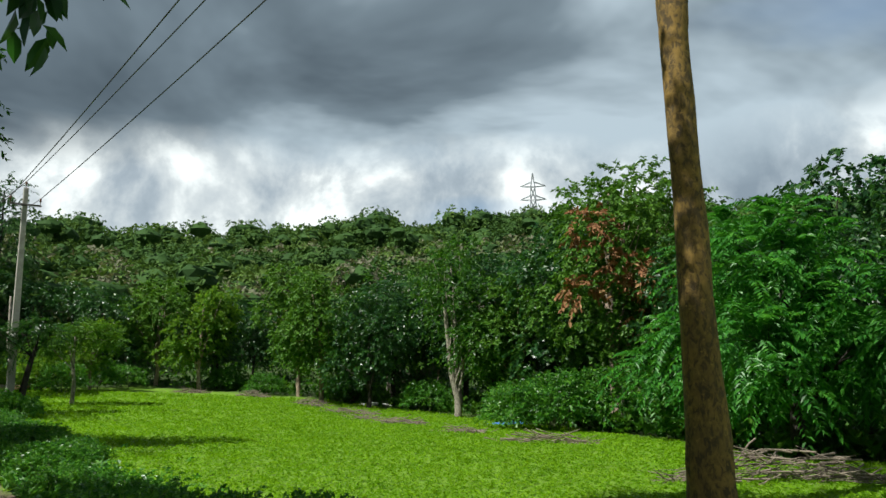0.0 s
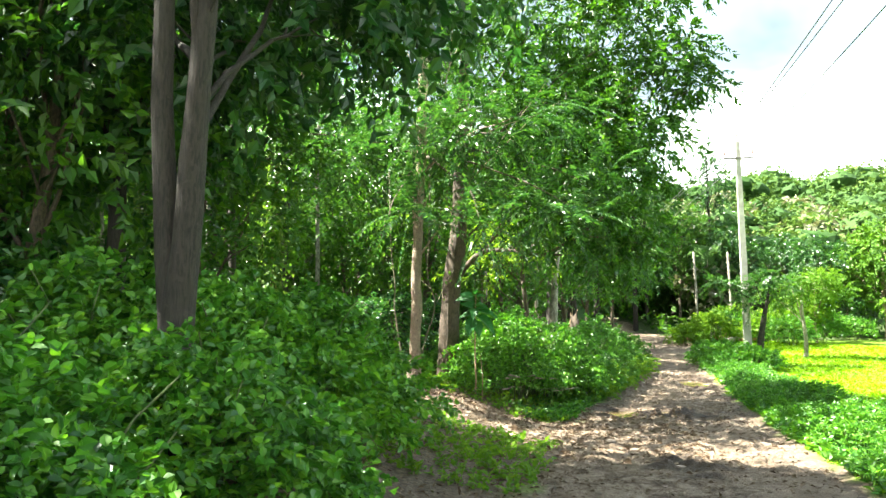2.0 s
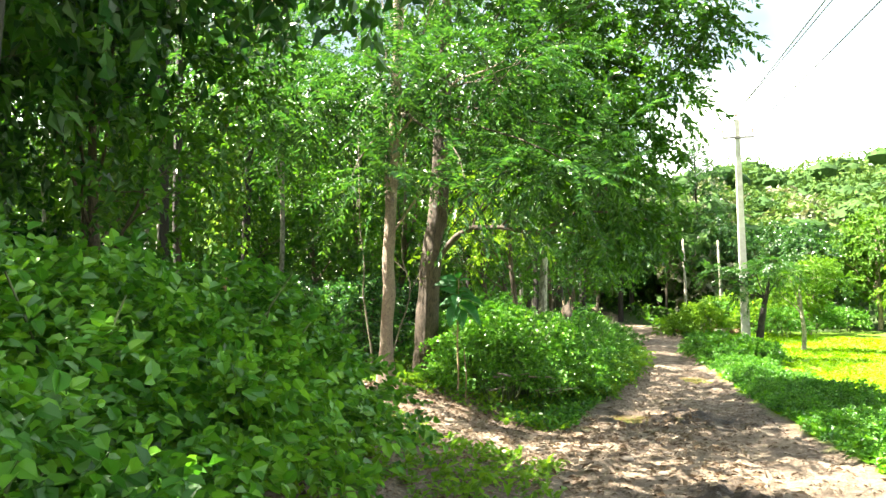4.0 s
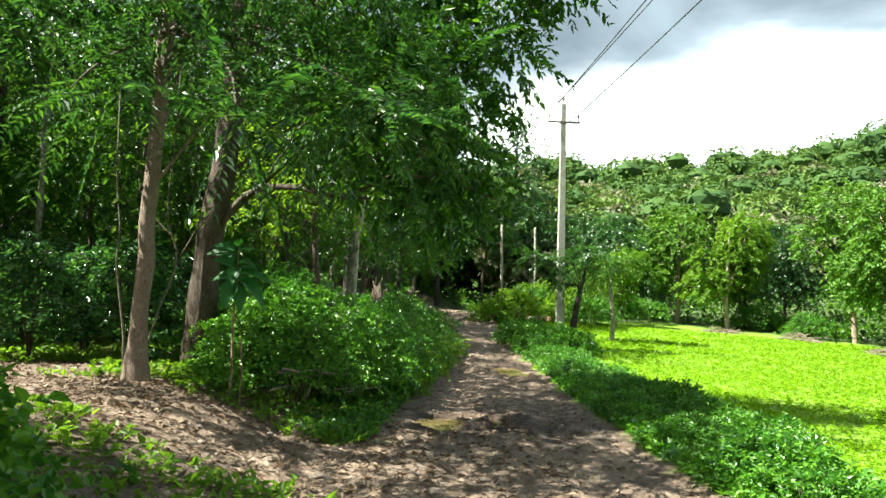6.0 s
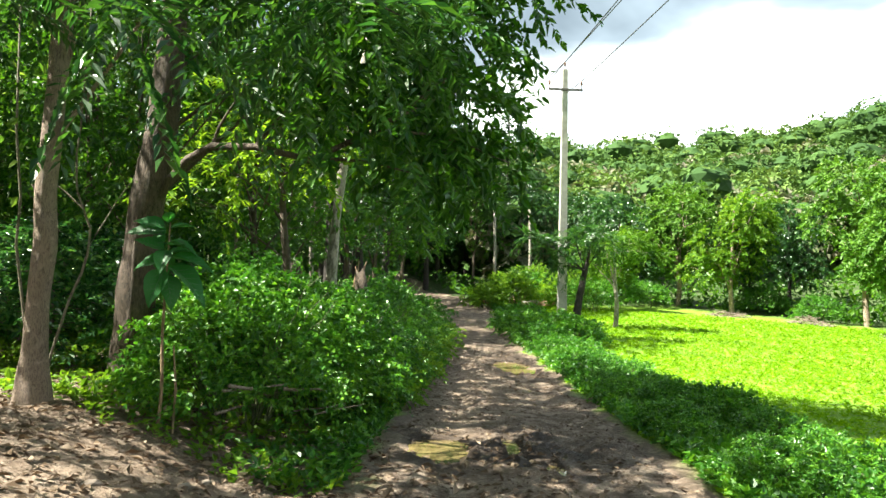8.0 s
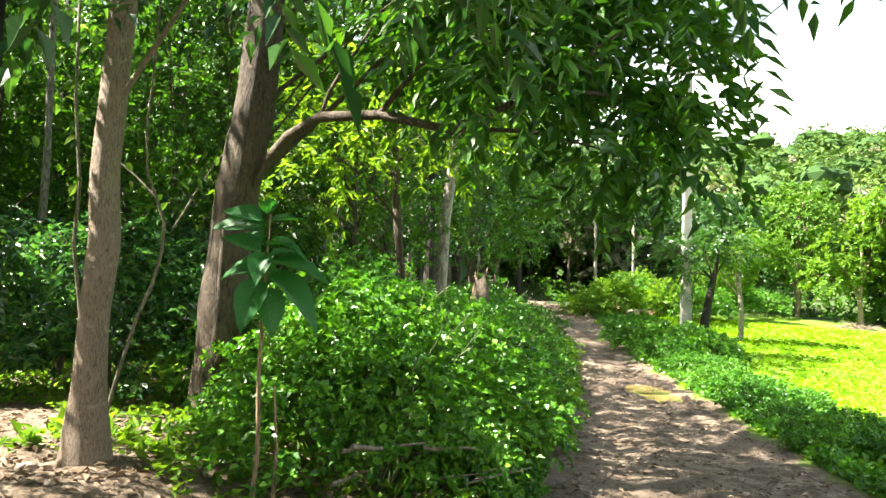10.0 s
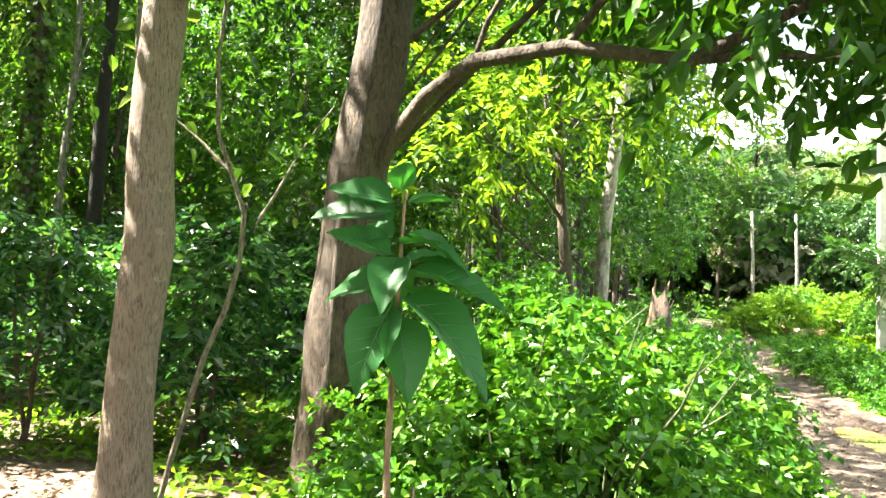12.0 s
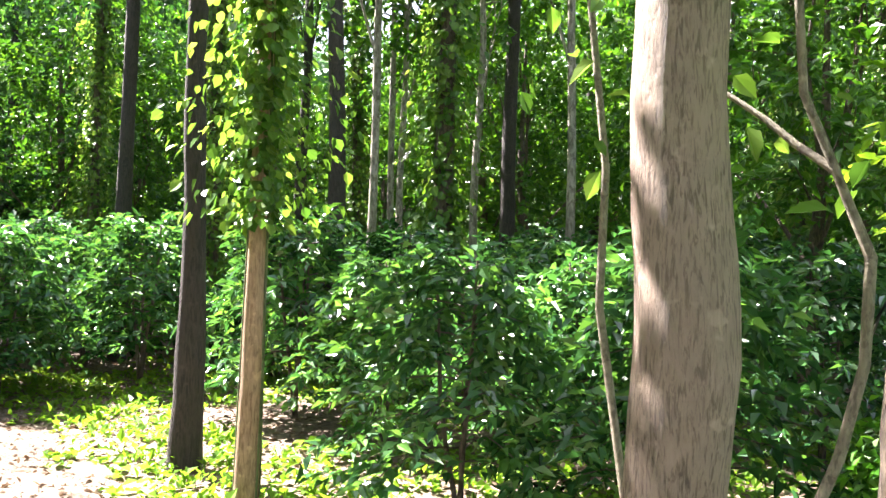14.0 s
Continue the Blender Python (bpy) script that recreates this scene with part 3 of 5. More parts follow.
def vine_on(top, rng, line, rad, z0=0.9, z1=8.0, count=1500, leaf=0.13, thick=0.28):
    """A climbing pepper vine round a trunk: heart-shaped leaves on hanging shoots."""
    h = rng.uniform(z0, z1, count)
    a = rng.uniform(0, 2 * np.pi, count)
    d = np.stack([np.cos(a), np.sin(a), 0 * a], 1)
    c = np.stack([np.interp(h, line[:, 2], line[:, k]) for k in range(3)], 1)
    r = np.interp(h, line[:, 2], rad) + thick * rng.random(count) ** 1.3 * (0.55 + 0.45 * np.sin(h * 2.2 + 2 * a))
    p = c + d * r[:, None]
    ax = d * 0.5 + rng.normal(0, 0.35, (count, 3)) - [0, 0, 0.75]
    L = leaf * rng.uniform(0.6, 1.25, count)
    v, f = leaves(p, ax, d + [0, 0, 0.5] + rng.normal(0, 0.3, (count, 3)), L, L * 0.85, 0.12, 0.1)
    put("vine", mesh_from("vine", v, f, m_leaf_vine), top, "climbing vine with heart-shaped leaves")
    shoots = []
    for k in range(5):
        b = rng.uniform(0, 6.28)
        zz = np.linspace(0.05, z1, 12)
        q = np.stack([np.interp(zz, line[:, 2], line[:, m]) for m in range(3)], 1)
        rr = np.interp(zz, line[:, 2], rad) + 0.006
        q[:, 0] += rr * np.cos(b + 0.4 * np.sin(zz + k))
        q[:, 1] += rr * np.sin(b + 0.4 * np.sin(zz + k))
        shoots.append(tube(q, np.full(12, 0.008), 5))
    put("vine_stem", mesh_from("vine_stem", *joined(shoots), m_stalk, True), top)


def bush(name, label, seed, radius, tall, twigs, n, twig, leaf, width, mat, droop=0.25, stems=14, category="bush", group="", stem_mat=None, low=0.0, feather=False, far=True):
    """Many stems from one foot and a rounded uneven mass of leaves down to the ground."""
    rng = np.random.default_rng(seed)
    top = thing(name, label, category, group)
    parts = []
    for k in range(stems):
        a, s = rng.uniform(0, 6.28), rng.uniform(0.2, 0.9)
        foot = np.array([0.2 * radius * np.cos(a), 0.2 * radius * np.sin(a), -0.05])
        end = np.array([s * radius * np.cos(a), s * radius * np.sin(a), tall * rng.uniform(0.5, 1.0)])
        parts.append(tube(bent(rng, foot, end, 6, 0.12, 0.08), np.linspace(0.014, 0.004, 6), 5))
    put("stem", mesh_from("stem", *joined(parts), stem_mat or m_stalk, True), top)
    d = unit(rng.normal(0, 1, (twigs, 3)))
    d[:, 2] = np.abs(d[:, 2]) * 1.15 - 0.25
    lump = 1 + 0.20 * np.sin(d[:, 0] * 4 + seed) * np.cos(d[:, 1] * 5 + seed) + 0.10 * np.sin(11 * d[:, 0] + 9 * d[:, 2])
    s = lump * (0.5 + 0.5 * rng.random(twigs) ** 0.5)
    o = np.stack([d[:, 0] * radius * s, d[:, 1] * radius * s, low + np.maximum(0.04, (d[:, 2] * s * 0.62 + 0.36) * tall)], 1)
    out_ = d * [1, 1, 0.8] + rng.normal(0, 0.4, (twigs, 3)) + [0, 0, 0.15]
    put("foliage", mesh_from("foliage", *sprays(rng, o, out_, n, twig, leaf, width, droop, 0.45, feather, far), mat), top)
    return top


# ---------------- trees beside the way into the plantation ----------------
AX, AY = -4.22, 16.55
rngA = np.random.default_rng(11)
tree("smooth_grey_tree", "tall tree with a slightly wavy grey-brown fissured trunk", 12,
     [(-0.02, 0, -0.05), (-0.02, 0, 0.5), (-0.015, 0.0, 1.0), (0.03, 0.0, 1.45), (0.0, 0.0, 1.9), (0.05, 0, 2.8), (0.14, 0.1, 5.5), (0.1, 0.2, 9.5)],
     [0.185, 0.112, 0.098, 0.106, 0.096, 0.090, 0.085, 0.05], m_bark_grey,
     [(0.9, -3.0, 4.1, 0.9, 0.6), (2.2, -2.6, 4.3, 1.0, 0.55), (2.4, -1.2, 4.7, 1.1, 0.6), (1.8, -3.5, 2.45, 0.35, 0.3), (3.0, -3.0, 2.65, 0.4, 0.3), (2.4, -2.4, 3.0, 0.5, 0.4), (0.8, -3.3, 2.7, 0.4, 0.3), (0.6, -1.5, 6.2, 1.4, 0.8), (-0.5, 1.0, 7.5, 1.6, 0.8), (1.2, 0.6, 9.2, 1.7, 0.8)],
     dict(twigs=470, n=30, twig=0.75, leaf=0.10, width=0.34, droop=0.35, flatness=0.75, feather=True), m_leaf_dark, 20, rough=0.02, branch_from=0.6, branch_r=0.2, limbs_over=3.5).matrix_world = Matrix.Translation((AX, AY, height(AX, AY) - 0.02))

v, f = crown(rngA, [(1.8, -3.5, 2.5, 0.5, 0.3), (3.0, -3.0, 2.65, 0.6, 0.3), (2.4, -2.4, 3.0, 0.6, 0.4), (0.8, -3.3, 2.7, 0.5, 0.3), (1.6, -1.6, 3.4, 0.7, 0.4), (3.2, -1.8, 3.4, 0.7, 0.4), (2.0, -2.0, 4.2, 0.9, 0.5), (0.5, -2.5, 4.2, 0.9, 0.5)],
             165, 30, 0.75, 0.12, 0.30, 0.3, 0.3, 0.8, True)
put("hanging_fronds", mesh_from("hanging_fronds", v, f, m_leaf_dark), bpy.data.objects["smooth_grey_tree"], "hanging feathery fronds")
v, f = crown(rngA, [(-1.6, -0.1, 4.4, 0.7, 0.6), (-3.0, 0.0, 5.5, 0.7, 0.6), (-0.5, -0.5, 4.9, 0.7, 0.6), (0.3, -0.9, 4.2, 0.7, 0.5), (1.2, -1.0, 4.5, 0.8, 0.5), (-1.2, -1.6, 4.1, 0.8, 0.6), (-2.2, -1.2, 4.7, 0.9, 0.6)], 300, 26, 0.8, 0.14, 0.34, 0.3, 0.3, 0.8, True)
put("upper_fronds", mesh_from("upper_fronds", v, f, m_leaf_dark), bpy.data.objects["smooth_grey_tree"])
put("drooping_limb", mesh_from("drooping_limb", *joined([tube(bent(rngA, (0.1, 0, 4.4), e, 8, 0.08, 0.06), np.linspace(0.03, 0.006, 8), 6) for e in ((1.8, -3.6, 2.5), (3.2, -3.0, 2.7), (3.2, -1.8, 3.4), (0.4, -3.4, 2.7), (2.0, -2.2, 4.2), (-2.2, -1.4, 4.6))]), m_bark_brown, True), bpy.data.objects["smooth_grey_tree"])
BX, BY = -3.97, 18.50
tree("fluted_brown_tree", "leaning tree with rough brown fluted trunk and a long side limb", 21,
     [(0.0, 0, -0.05), (0.0, 0, 0.4), (0.01, 0, 1.0), (0.07, 0.02, 2.0), (0.22, 0.06, 3.0), (0.32, 0.1, 5.0), (0.45, 0.2, 9.0)],
     [0.30, 0.235, 0.215, 0.205, 0.175, 0.14, 0.06], m_bark_brown,
     [(2.5, -1.4, 2.75, 0.55, 0.8), (3.3, -1.2, 2.35, 0.5, 0.8), (3.7, -0.8, 2.25, 0.4, 0.8), (3.95, -0.7, 2.5, 0.4, 0.8), (3.95, -0.5, 3.1, 0.5, 0.8), (3.4, -1.0, 3.1, 0.75, 0.7), (2.6, -1.2, 3.5, 0.8, 0.7), (3.7, -0.2, 3.9, 0.8, 0.8),
      (3.2, -0.6, 4.3, 1.0, 0.8), (4.1, 0.2, 5.0, 1.0, 0.85), (3.0, 0.2, 5.4, 1.2, 0.8), (2.1, 0.2, 4.7, 0.9, 0.7), (4.3, 0.4, 6.2, 1.1, 0.85), (5.3, 0.1, 6.1, 0.55, 0.6), (5.0, 0.3, 6.9, 0.75, 0.7), (3.6, 0.8, 7.4, 1.3, 0.85), (4.3, 0.6, 8.6, 1.3, 0.85),
      (2.4, 2.0, 6.6, 1.5, 0.9), (2.2, 1.6, 8.6, 1.6, 0.9), (0.3, 3.4, 7.6, 1.7, 0.8), (-0.5, 0.5, 9.3, 1.8, 0.8), (2.0, -1.3, 3.3, 0.55, 0.7), (1.7, 0.6, 3.7, 0.7, 0.6), (2.7, 0.5, 3.3, 0.8, 0.7)],
     dict(twigs=3300, n=11, twig=0.38, leaf=0.145, width=0.42, droop=0.5, flatness=0.35), m_leaf, 18, rough=0.06, branch_from=0.5, branch_r=0.11, limbs_over=4.6).matrix_world = Matrix.Translation((BX, BY, height(BX, BY) - 0.02))
B = bpy.data.objects["fluted_brown_tree"]
rngB = np.random.default_rng(5)
limb = np.array([(0.10, 0, 1.95), (0.36, -0.04, 2.35), (0.62, -0.30, 2.55), (0.95, -0.60, 2.66), (1.5, -1.0, 2.60), (2.1, -1.2, 2.45), (2.8, -1.2, 2.8), (3.6, -0.9, 3.5)])
put("side_limb", mesh_from("side_limb", *joined([tube(limb, np.linspace(0.07, 0.02, 8), 10, 0.05, rngB)]
    + [tube(bent(rngB, a, b, 7, 0.12, 0.04), np.linspace(r, 0.006, 7), 6) for a, b, r in (((1.5, -1.0, 2.60), (2.5, -1.5, 3.4), 0.026), ((2.1, -1.2, 2.45), (3.4, -1.3, 2.25), 0.024), ((2.8, -1.2, 2.8), (4.3, -0.6, 2.6), 0.024),
       ((2.8, -1.2, 2.8), (3.9, -0.4, 3.8), 0.022), ((0.95, -0.60, 2.66), (1.6, -0.9, 3.6), 0.02))]), m_bark_brown, True), B)
ridges = []
for k in range(7):
    a = k * 0.9 + 0.2
    zz = np.linspace(0.0, 1.9, 9)
    q = np.stack([np.interp(zz, [0, 0.4, 1.0, 2.2], [0.0, 0.0, 0.01, 0.08]), 0 * zz, zz], 1)
    rr = np.interp(zz, [0, 0.4, 1.0, 1.9], [0.225, 0.185, 0.175, 0.165])
    q[:, 0] += rr * np.cos(a + 0.08 * np.sin(3 * zz + k))
    q[:, 1] += rr * np.sin(a + 0.08 * np.sin(3 * zz + k))
    ridges.append(tube(q, np.linspace(0.06, 0.022, 9), 6, 0.1, rngB))
put("buttress", mesh_from("buttress", *joined(ridges), m_bark_brown, True), B)

# the twin-stemmed dark tree behind the hedge, one unseen bough of it over the track
twin = tree("twin_stemmed_tree", "dark-barked tree that forks into two upright stems", 31,
            [(0, 0, -0.05), (0.03, 0, 0.8), (0.12, 0.0, 1.8), (0.20, 0.0, 3.2), (0.26, 0.1, 5.5), (0.3, 0.2, 10)], [0.18, 0.135, 0.095, 0.082, 0.072, 0.045], m_bark_dark,
            [(0.5, 0.3, 6.5, 1.8, 0.8), (-0.8, 1.0, 8.2, 2.0, 0.8), (1.6, -0.6, 7.5, 1.8, 0.8), (0.2, -1.5, 9.5, 2.0, 0.8), (3.0, -1.2, 8.6, 1.3, 0.7), (4.4, -1.5, 9.2, 1.3, 0.8), (0.2, 2.2, 4.3, 1.0, 0.7), (1.0, 1.6, 5.0, 1.0, 0.7), (-0.8, 1.6, 3.9, 0.9, 0.7), (0.9, 3.1, 5.2, 1.2, 0.7), (-0.4, 3.4, 5.6, 1.3, 0.8), (-1.2, 4.4, 5.0, 1.2, 0.8), (-2.0, 3.0, 4.2, 1.2, 0.8)],
            dict(twigs=2200, n=11, twig=0.5, leaf=0.17, width=0.6, droop=0.5, far=True), m_leaf_dark, 14, branch_from=0.55)
put("second_stem", mesh_from("second_stem", *joined([tube(np.array([(0.06, 0, 1.0), (-0.03, 0.02, 1.7), (-0.10, 0.0, 2.8), (-0.12, 0, 5.5), (-0.3, -0.2, 9)]), [0.095, 0.085, 0.075, 0.06, 0.035], 12)]), m_bark_dark, True), twin)
# leaves and limb out of view, added to shade the yellow trunk's foot
v, f = crown(np.random.default_rng(35), [(5.5, -1.65, 8.7, 1.25, 0.9), (5.5, -1.65, 9.9, 1.2, 0.9), (4.6, -1.6, 9.6, 1.1, 0.9), (5.4, -0.9, 9.2, 1.0, 0.9)], 420, 11, 0.45, 0.18, 0.62, 0.4, 0.2, 0.5, False, True)
put("outer_crown", mesh_from("outer_crown", v, f, m_leaf_dark), twin)
put("outer_limb", mesh_from("outer_limb", *joined([tube(bent(rngB, (0.25, 0.1, 5.4), (5.3, -1.6, 9.0), 9, 0.06, 0.03), np.linspace(0.08, 0.02, 9), 7)]), m_bark_dark, True), twin)
place(twin, -3.65, 6.95)

# crown added out of view to shade the track's start and the yellow trunk
over = tree("overhanging_tree", "tall spreading tree whose crown shades the start of the track", 33,
            [(0, 0, -0.1), (0.1, 0, 2.5), (0.5, 0.2, 6), (1.0, 0.3, 10)], [0.3, 0.24, 0.2, 0.08], m_bark_dark,
            [(1.5, -0.5, 8.5, 1.8, 0.6), (3.2, 0.6, 9.2, 1.9, 0.6), (4.6, 1.6, 9.8, 1.8, 0.6), (3.4, 2.6, 8.6, 1.6, 0.6), (0.6, 1.2, 9.8, 2.0, 0.6), (2.0, 1.4, 11.0, 2.0, 0.6), (-1.2, 0.5, 9.0, 2.0, 0.7), (3.0, 7.6, 9.2, 1.1, 0.6), (3.8, 7.7, 10.4, 1.4, 0.6), (4.8, 7.8, 11.4, 1.4, 0.6), (2.4, 5.2, 9.6, 1.6, 0.6)],
            dict(twigs=1150, n=12, twig=0.6, leaf=0.22, width=0.48, droop=0.4), m_leaf_dark, 14, branch_from=0.55, branch_r=0.25)
for k in range(9):
    tip = np.array([[3.60, 7.75, 4.22]]) + rngA.normal(0, 0.18, (1, 3)) * [1.3, 0.8, 0.6]
    put("leaf_spray", mesh_from("leaf_spray", *sprays(rngA, tip, rngA.normal(0, 0.6, (1, 3)) + [0.2, 0.3, -0.3], 6, 0.26, 0.23, 0.42, 1.1, 0.3), m_leaf_dark), over)
put("low_limb", mesh_from("low_limb", *joined([tube(bent(rngA, (0.3, 0.1, 4.5), (3.62, 7.75, 4.34), 9, 0.08, 0.10), np.linspace(0.07, 0.012, 9), 7)]), m_bark_dark, True), over)
place(over, -2.9, -2.6)

# curved sapling between the two trunks, with a few big leaves
sap = thing("curved_sapling", "thin crooked sapling with a few large pale leaves", "sapling")
rngS = np.random.default_rng(41)
SX, SY = -3.93, 16.90
sg_ = height(SX, SY) - 0.03
stem = np.array([(-0.40, -0.04, sg_ - 0.03), (-0.27, -0.03, 1.22), (-0.15, -0.02, 1.66), (-0.06, 0, 1.90), (-0.01, 0, 2.11), (0.005, -0.01, 2.34), (-0.055, -0.045, 2.53), (-0.11, -0.08, 2.70), (-0.12, -0.11, 3.05), (-0.09, -0.12, 3.3), (-0.05, -0.05, 5.0)]) - [0, 0, sg_]
put("stem", mesh_from("stem", *joined([tube(stem, np.linspace(0.015, 0.008, 11), 8, 0.16, rngS), tube(bent(rngS, (-0.055, -0.045, 2.53 - sg_), (-0.42, -0.02, 2.85 - sg_), 6), np.linspace(0.011, 0.005, 6), 6),
    tube(bent(rngS, (-0.01, 0, 2.15 - sg_), (0.35, 0.2, 2.9 - sg_), 6), np.linspace(0.010, 0.004, 6), 6)]), m_bark_olive, True), sap)
p = np.concatenate([rngS.normal(0, 0.16, (12, 3)) + [-0.25, 0.0, 2.0], rngS.normal(0, 0.2, (14, 3)) + [0.2, 0.15, 2.0], rngS.normal(0, 0.4, (40, 3)) + [0, 0.1, 4.0]])
L = rngS.uniform(0.05, 0.10, len(p))
put("foliage", mesh_from("foliage", *leaves(p, rngS.normal(0, 1, (len(p), 3)) - [0, 0, 0.8], rngS.normal(0, 0.5, (len(p), 3)) + [0, 0, 1], L, L * 0.6), m_leaf_vine), sap)
place(sap, SX, SY)
whip = thing("dark_sapling", "thin dark crooked sapling beside the fissured trunk", "sapling")
put("stem", mesh_from("stem", *joined([tube(np.array([(0.12, 0, -0.05), (0.10, 0, 0.5), (0.02, 0, 1.0), (-0.06, 0, 1.5), (-0.04, 0, 2.0), (-0.14, 0.05, 2.7), (-0.2, 0.1, 4.5)]), np.linspace(0.020, 0.011, 7), 8, 0.12, rngS)]), m_bark_olive, True), whip)
p = rngS.normal(0, 0.3, (46, 3)) * [1, 1, 1.6] + [-0.15, 0.05, 3.2]
L = rngS.uniform(0.08, 0.14, len(p))
put("foliage", mesh_from("foliage", *leaves(p, rngS.normal(0, 1, (len(p), 3)) - [0, 0, 0.8], rngS.normal(0, 0.5, (len(p), 3)) + [0, 0, 1], L, L * 0.6), m_leaf_vine), whip)
place(whip, -4.85, 17.55)


def broad_leaf_mesh(name, length, width, mat, curl, seed):
    """An ovate leaf with a drooping tip, folded along its rib and waved at the rim."""
    rng = np.random.default_rng(seed)
    n, m = 12, 7
    t = np.linspace(0, 1, n)
    out_ = (np.sin(np.pi * t ** 0.72) ** 0.9) * (1 - 0.15 * t) + 0.02
    u = np.linspace(-1, 1, m)
    v = np.zeros((n, m, 3))
    v[..., 0] = (0.5 * width * out_)[:, None] * u[None, :]
    v[..., 1] = (length * t)[:, None] * np.ones(m)
    v[..., 2] = -curl * length * (t ** 2)[:, None] + 0.22 * width * np.abs(u)[None, :] * out_[:, None] + 0.02 * width * np.sin(9 * t[:, None] * np.pi + rng.uniform(0, 3)) * np.abs(u)[None, :] ** 2
    v[..., 2] += 0.012 * width * np.cos(14 * np.pi * (t[:, None] - 0.35 * np.abs(u)[None, :]))
    i_, j_ = np.meshgrid(np.arange(n - 1), np.arange(m - 1), indexing="ij")
    f = np.stack([i_ * m + j_, i_ * m + j_ + 1, (i_ + 1) * m + j_ + 1, (i_ + 1) * m + j_], -1).reshape(-1, 4)
    return mesh_from(name, v.reshape(-1, 3), f, mat, True)


m_rib = plain("leaf_rib", (0.06, 0.16, 0.06), (0.09, 0.20, 0.08), 20.0, 0.5)
plant = thing("broad_leaved_plant", "young plant with large drooping bluish-green pointed leaves", "plant")
LX, LY = -3.06, 16.42
lz = height(LX, LY) - 0.03
put("stalk", mesh_from("stalk", *joined([tube(np.array([(-0.02, 0.0, -0.05), (0.0, 0.02, 0.4), (-0.01, 0.0, 0.9), (0.0, 0, 1.3), (0.02, 0, 2.38 - lz)]), [0.018, 0.016, 0.014, 0.012, 0.006], 8),
    tube(np.array([(0.10, 0.05, -0.05), (0.12, 0.04, 0.4), (0.09, 0.02, 0.8)]), [0.013, 0.012, 0.008], 7)]), m_bark_tan, True), plant)
CURLS = (0.10, 0.28, 0.5)
blades = [broad_leaf_mesh("leaf", 1.0, 0.66, m_leaf_big, c, k) for k, c in enumerate(CURLS)]
ribs = []
for k, c in enumerate(CURLS):
    t = np.linspace(0, 0.95, 9)
    veins = [tube(np.stack([0 * t, t, -c * t ** 2 + 0.006], 1), np.linspace(0.011, 0.003, 9), 5)]
    for q in np.linspace(0.15, 0.75, 6):
        for side in (-1, 1):
            w = np.linspace(0, 0.8, 5)
            reach = 0.27 * np.sin(np.pi * (q + 0.1) ** 0.72) ** 0.9
            veins.append(tube(np.stack([side * reach * w, q + 0.20 * w, -c * (q + 0.20 * w) ** 2 + 0.22 * 0.54 * w * reach / 0.27 + 0.004], 1), np.linspace(0.005, 0.0015, 5), 4))
    ribs.append(mesh_from("rib", *joined(veins), m_rib, True))
# height of the leaf's foot, compass turn (0 along +y, 90 along -x), tilt, length, curl
for zz, yaw, tilt, size, k in [(2.02, 82, -2, 0.30, 1), (2.12, 100, 22, 0.27, 0), (2.14, 178, -38, 0.26, 1), (1.97, 142, -56, 0.36, 1), (1.92, 222, -60, 0.32, 1), (1.98, 255, -22, 0.46, 2), (2.06, 262, -4, 0.42, 1),
                               (2.22, 275, -16, 0.28, 1), (2.33, 100, 14, 0.27, 0), (2.33, 290, 10, 0.22, 0), (2.26, 70, 16, 0.25, 0), (2.30, 85, 0, 0.36, 0), (2.20, 60, 2, 0.30, 0), (2.10, 300, 8, 0.26, 0), (2.02, 330, -20, 0.36, 1), (2.05, 20, -15, 0.34, 1), (2.36, 200, 35, 0.18, 0), (2.17, 235, 5, 0.22, 0)]:
    ob = put("leaf", blades[k], plant)
    ob.matrix_local = Matrix.Translation((0, 0, zz - lz)) @ Matrix.Rotation(radians(yaw), 4, "Z") @ Matrix.Rotation(radians(tilt), 4, "X") @ Matrix.Rotation(radians(-40 * max(math.sin(radians(yaw)), 0.35 * math.sin(radians(yaw)))), 4, "Y") @ Matrix.Translation((0, 0.03, 0)) @ Matrix.Scale(size, 4)
    put("rib", ribs[k], ob)
place(plant, LX, LY)

# ---------------- undergrowth in front of the plantation ----------------
hedge = bush("hedge_bush", "dense leafy green roadside bush", 51, 1.15, 1.22, 1700, 9, 0.19, 0.060, 0.74, m_leaf_hedge, 0.25, 22, group="bushes along the track", far=False)
place(hedge, -3.42, 3.1, None, 20, 0.95)
for x, y, turn, size in [(-3.4, 4.9, 100, 0.95), (-3.35, 6.4, 200, 1.0), (-3.75, 8.0, 290, 1.15), (-3.8, 9.6, 40, 1.15), (-4.7, 5.6, 150, 1.2), (-4.8, 8.2, 260, 1.35), (-3.4, 1.4, 60, 0.9), (-4.9, 10.1, 10, 1.2), (-6.2, 6.6, 70, 1.5), (-6.6, 9.2, 190, 1.5), (-5.9, 4.2, 300, 1.4)]:
    again(hedge, x, y, turn, size)

mid = bush("bramble_bush", "tangled green bush of creepers and brambles", 61, 1.25, 1.6, 1700, 9, 0.24, 0.066, 0.74, m_leaf_hedge, 0.45, 40, group="bushes between the two ways")
place(mid, -2.55, 17.75, None, 0, 1.0)
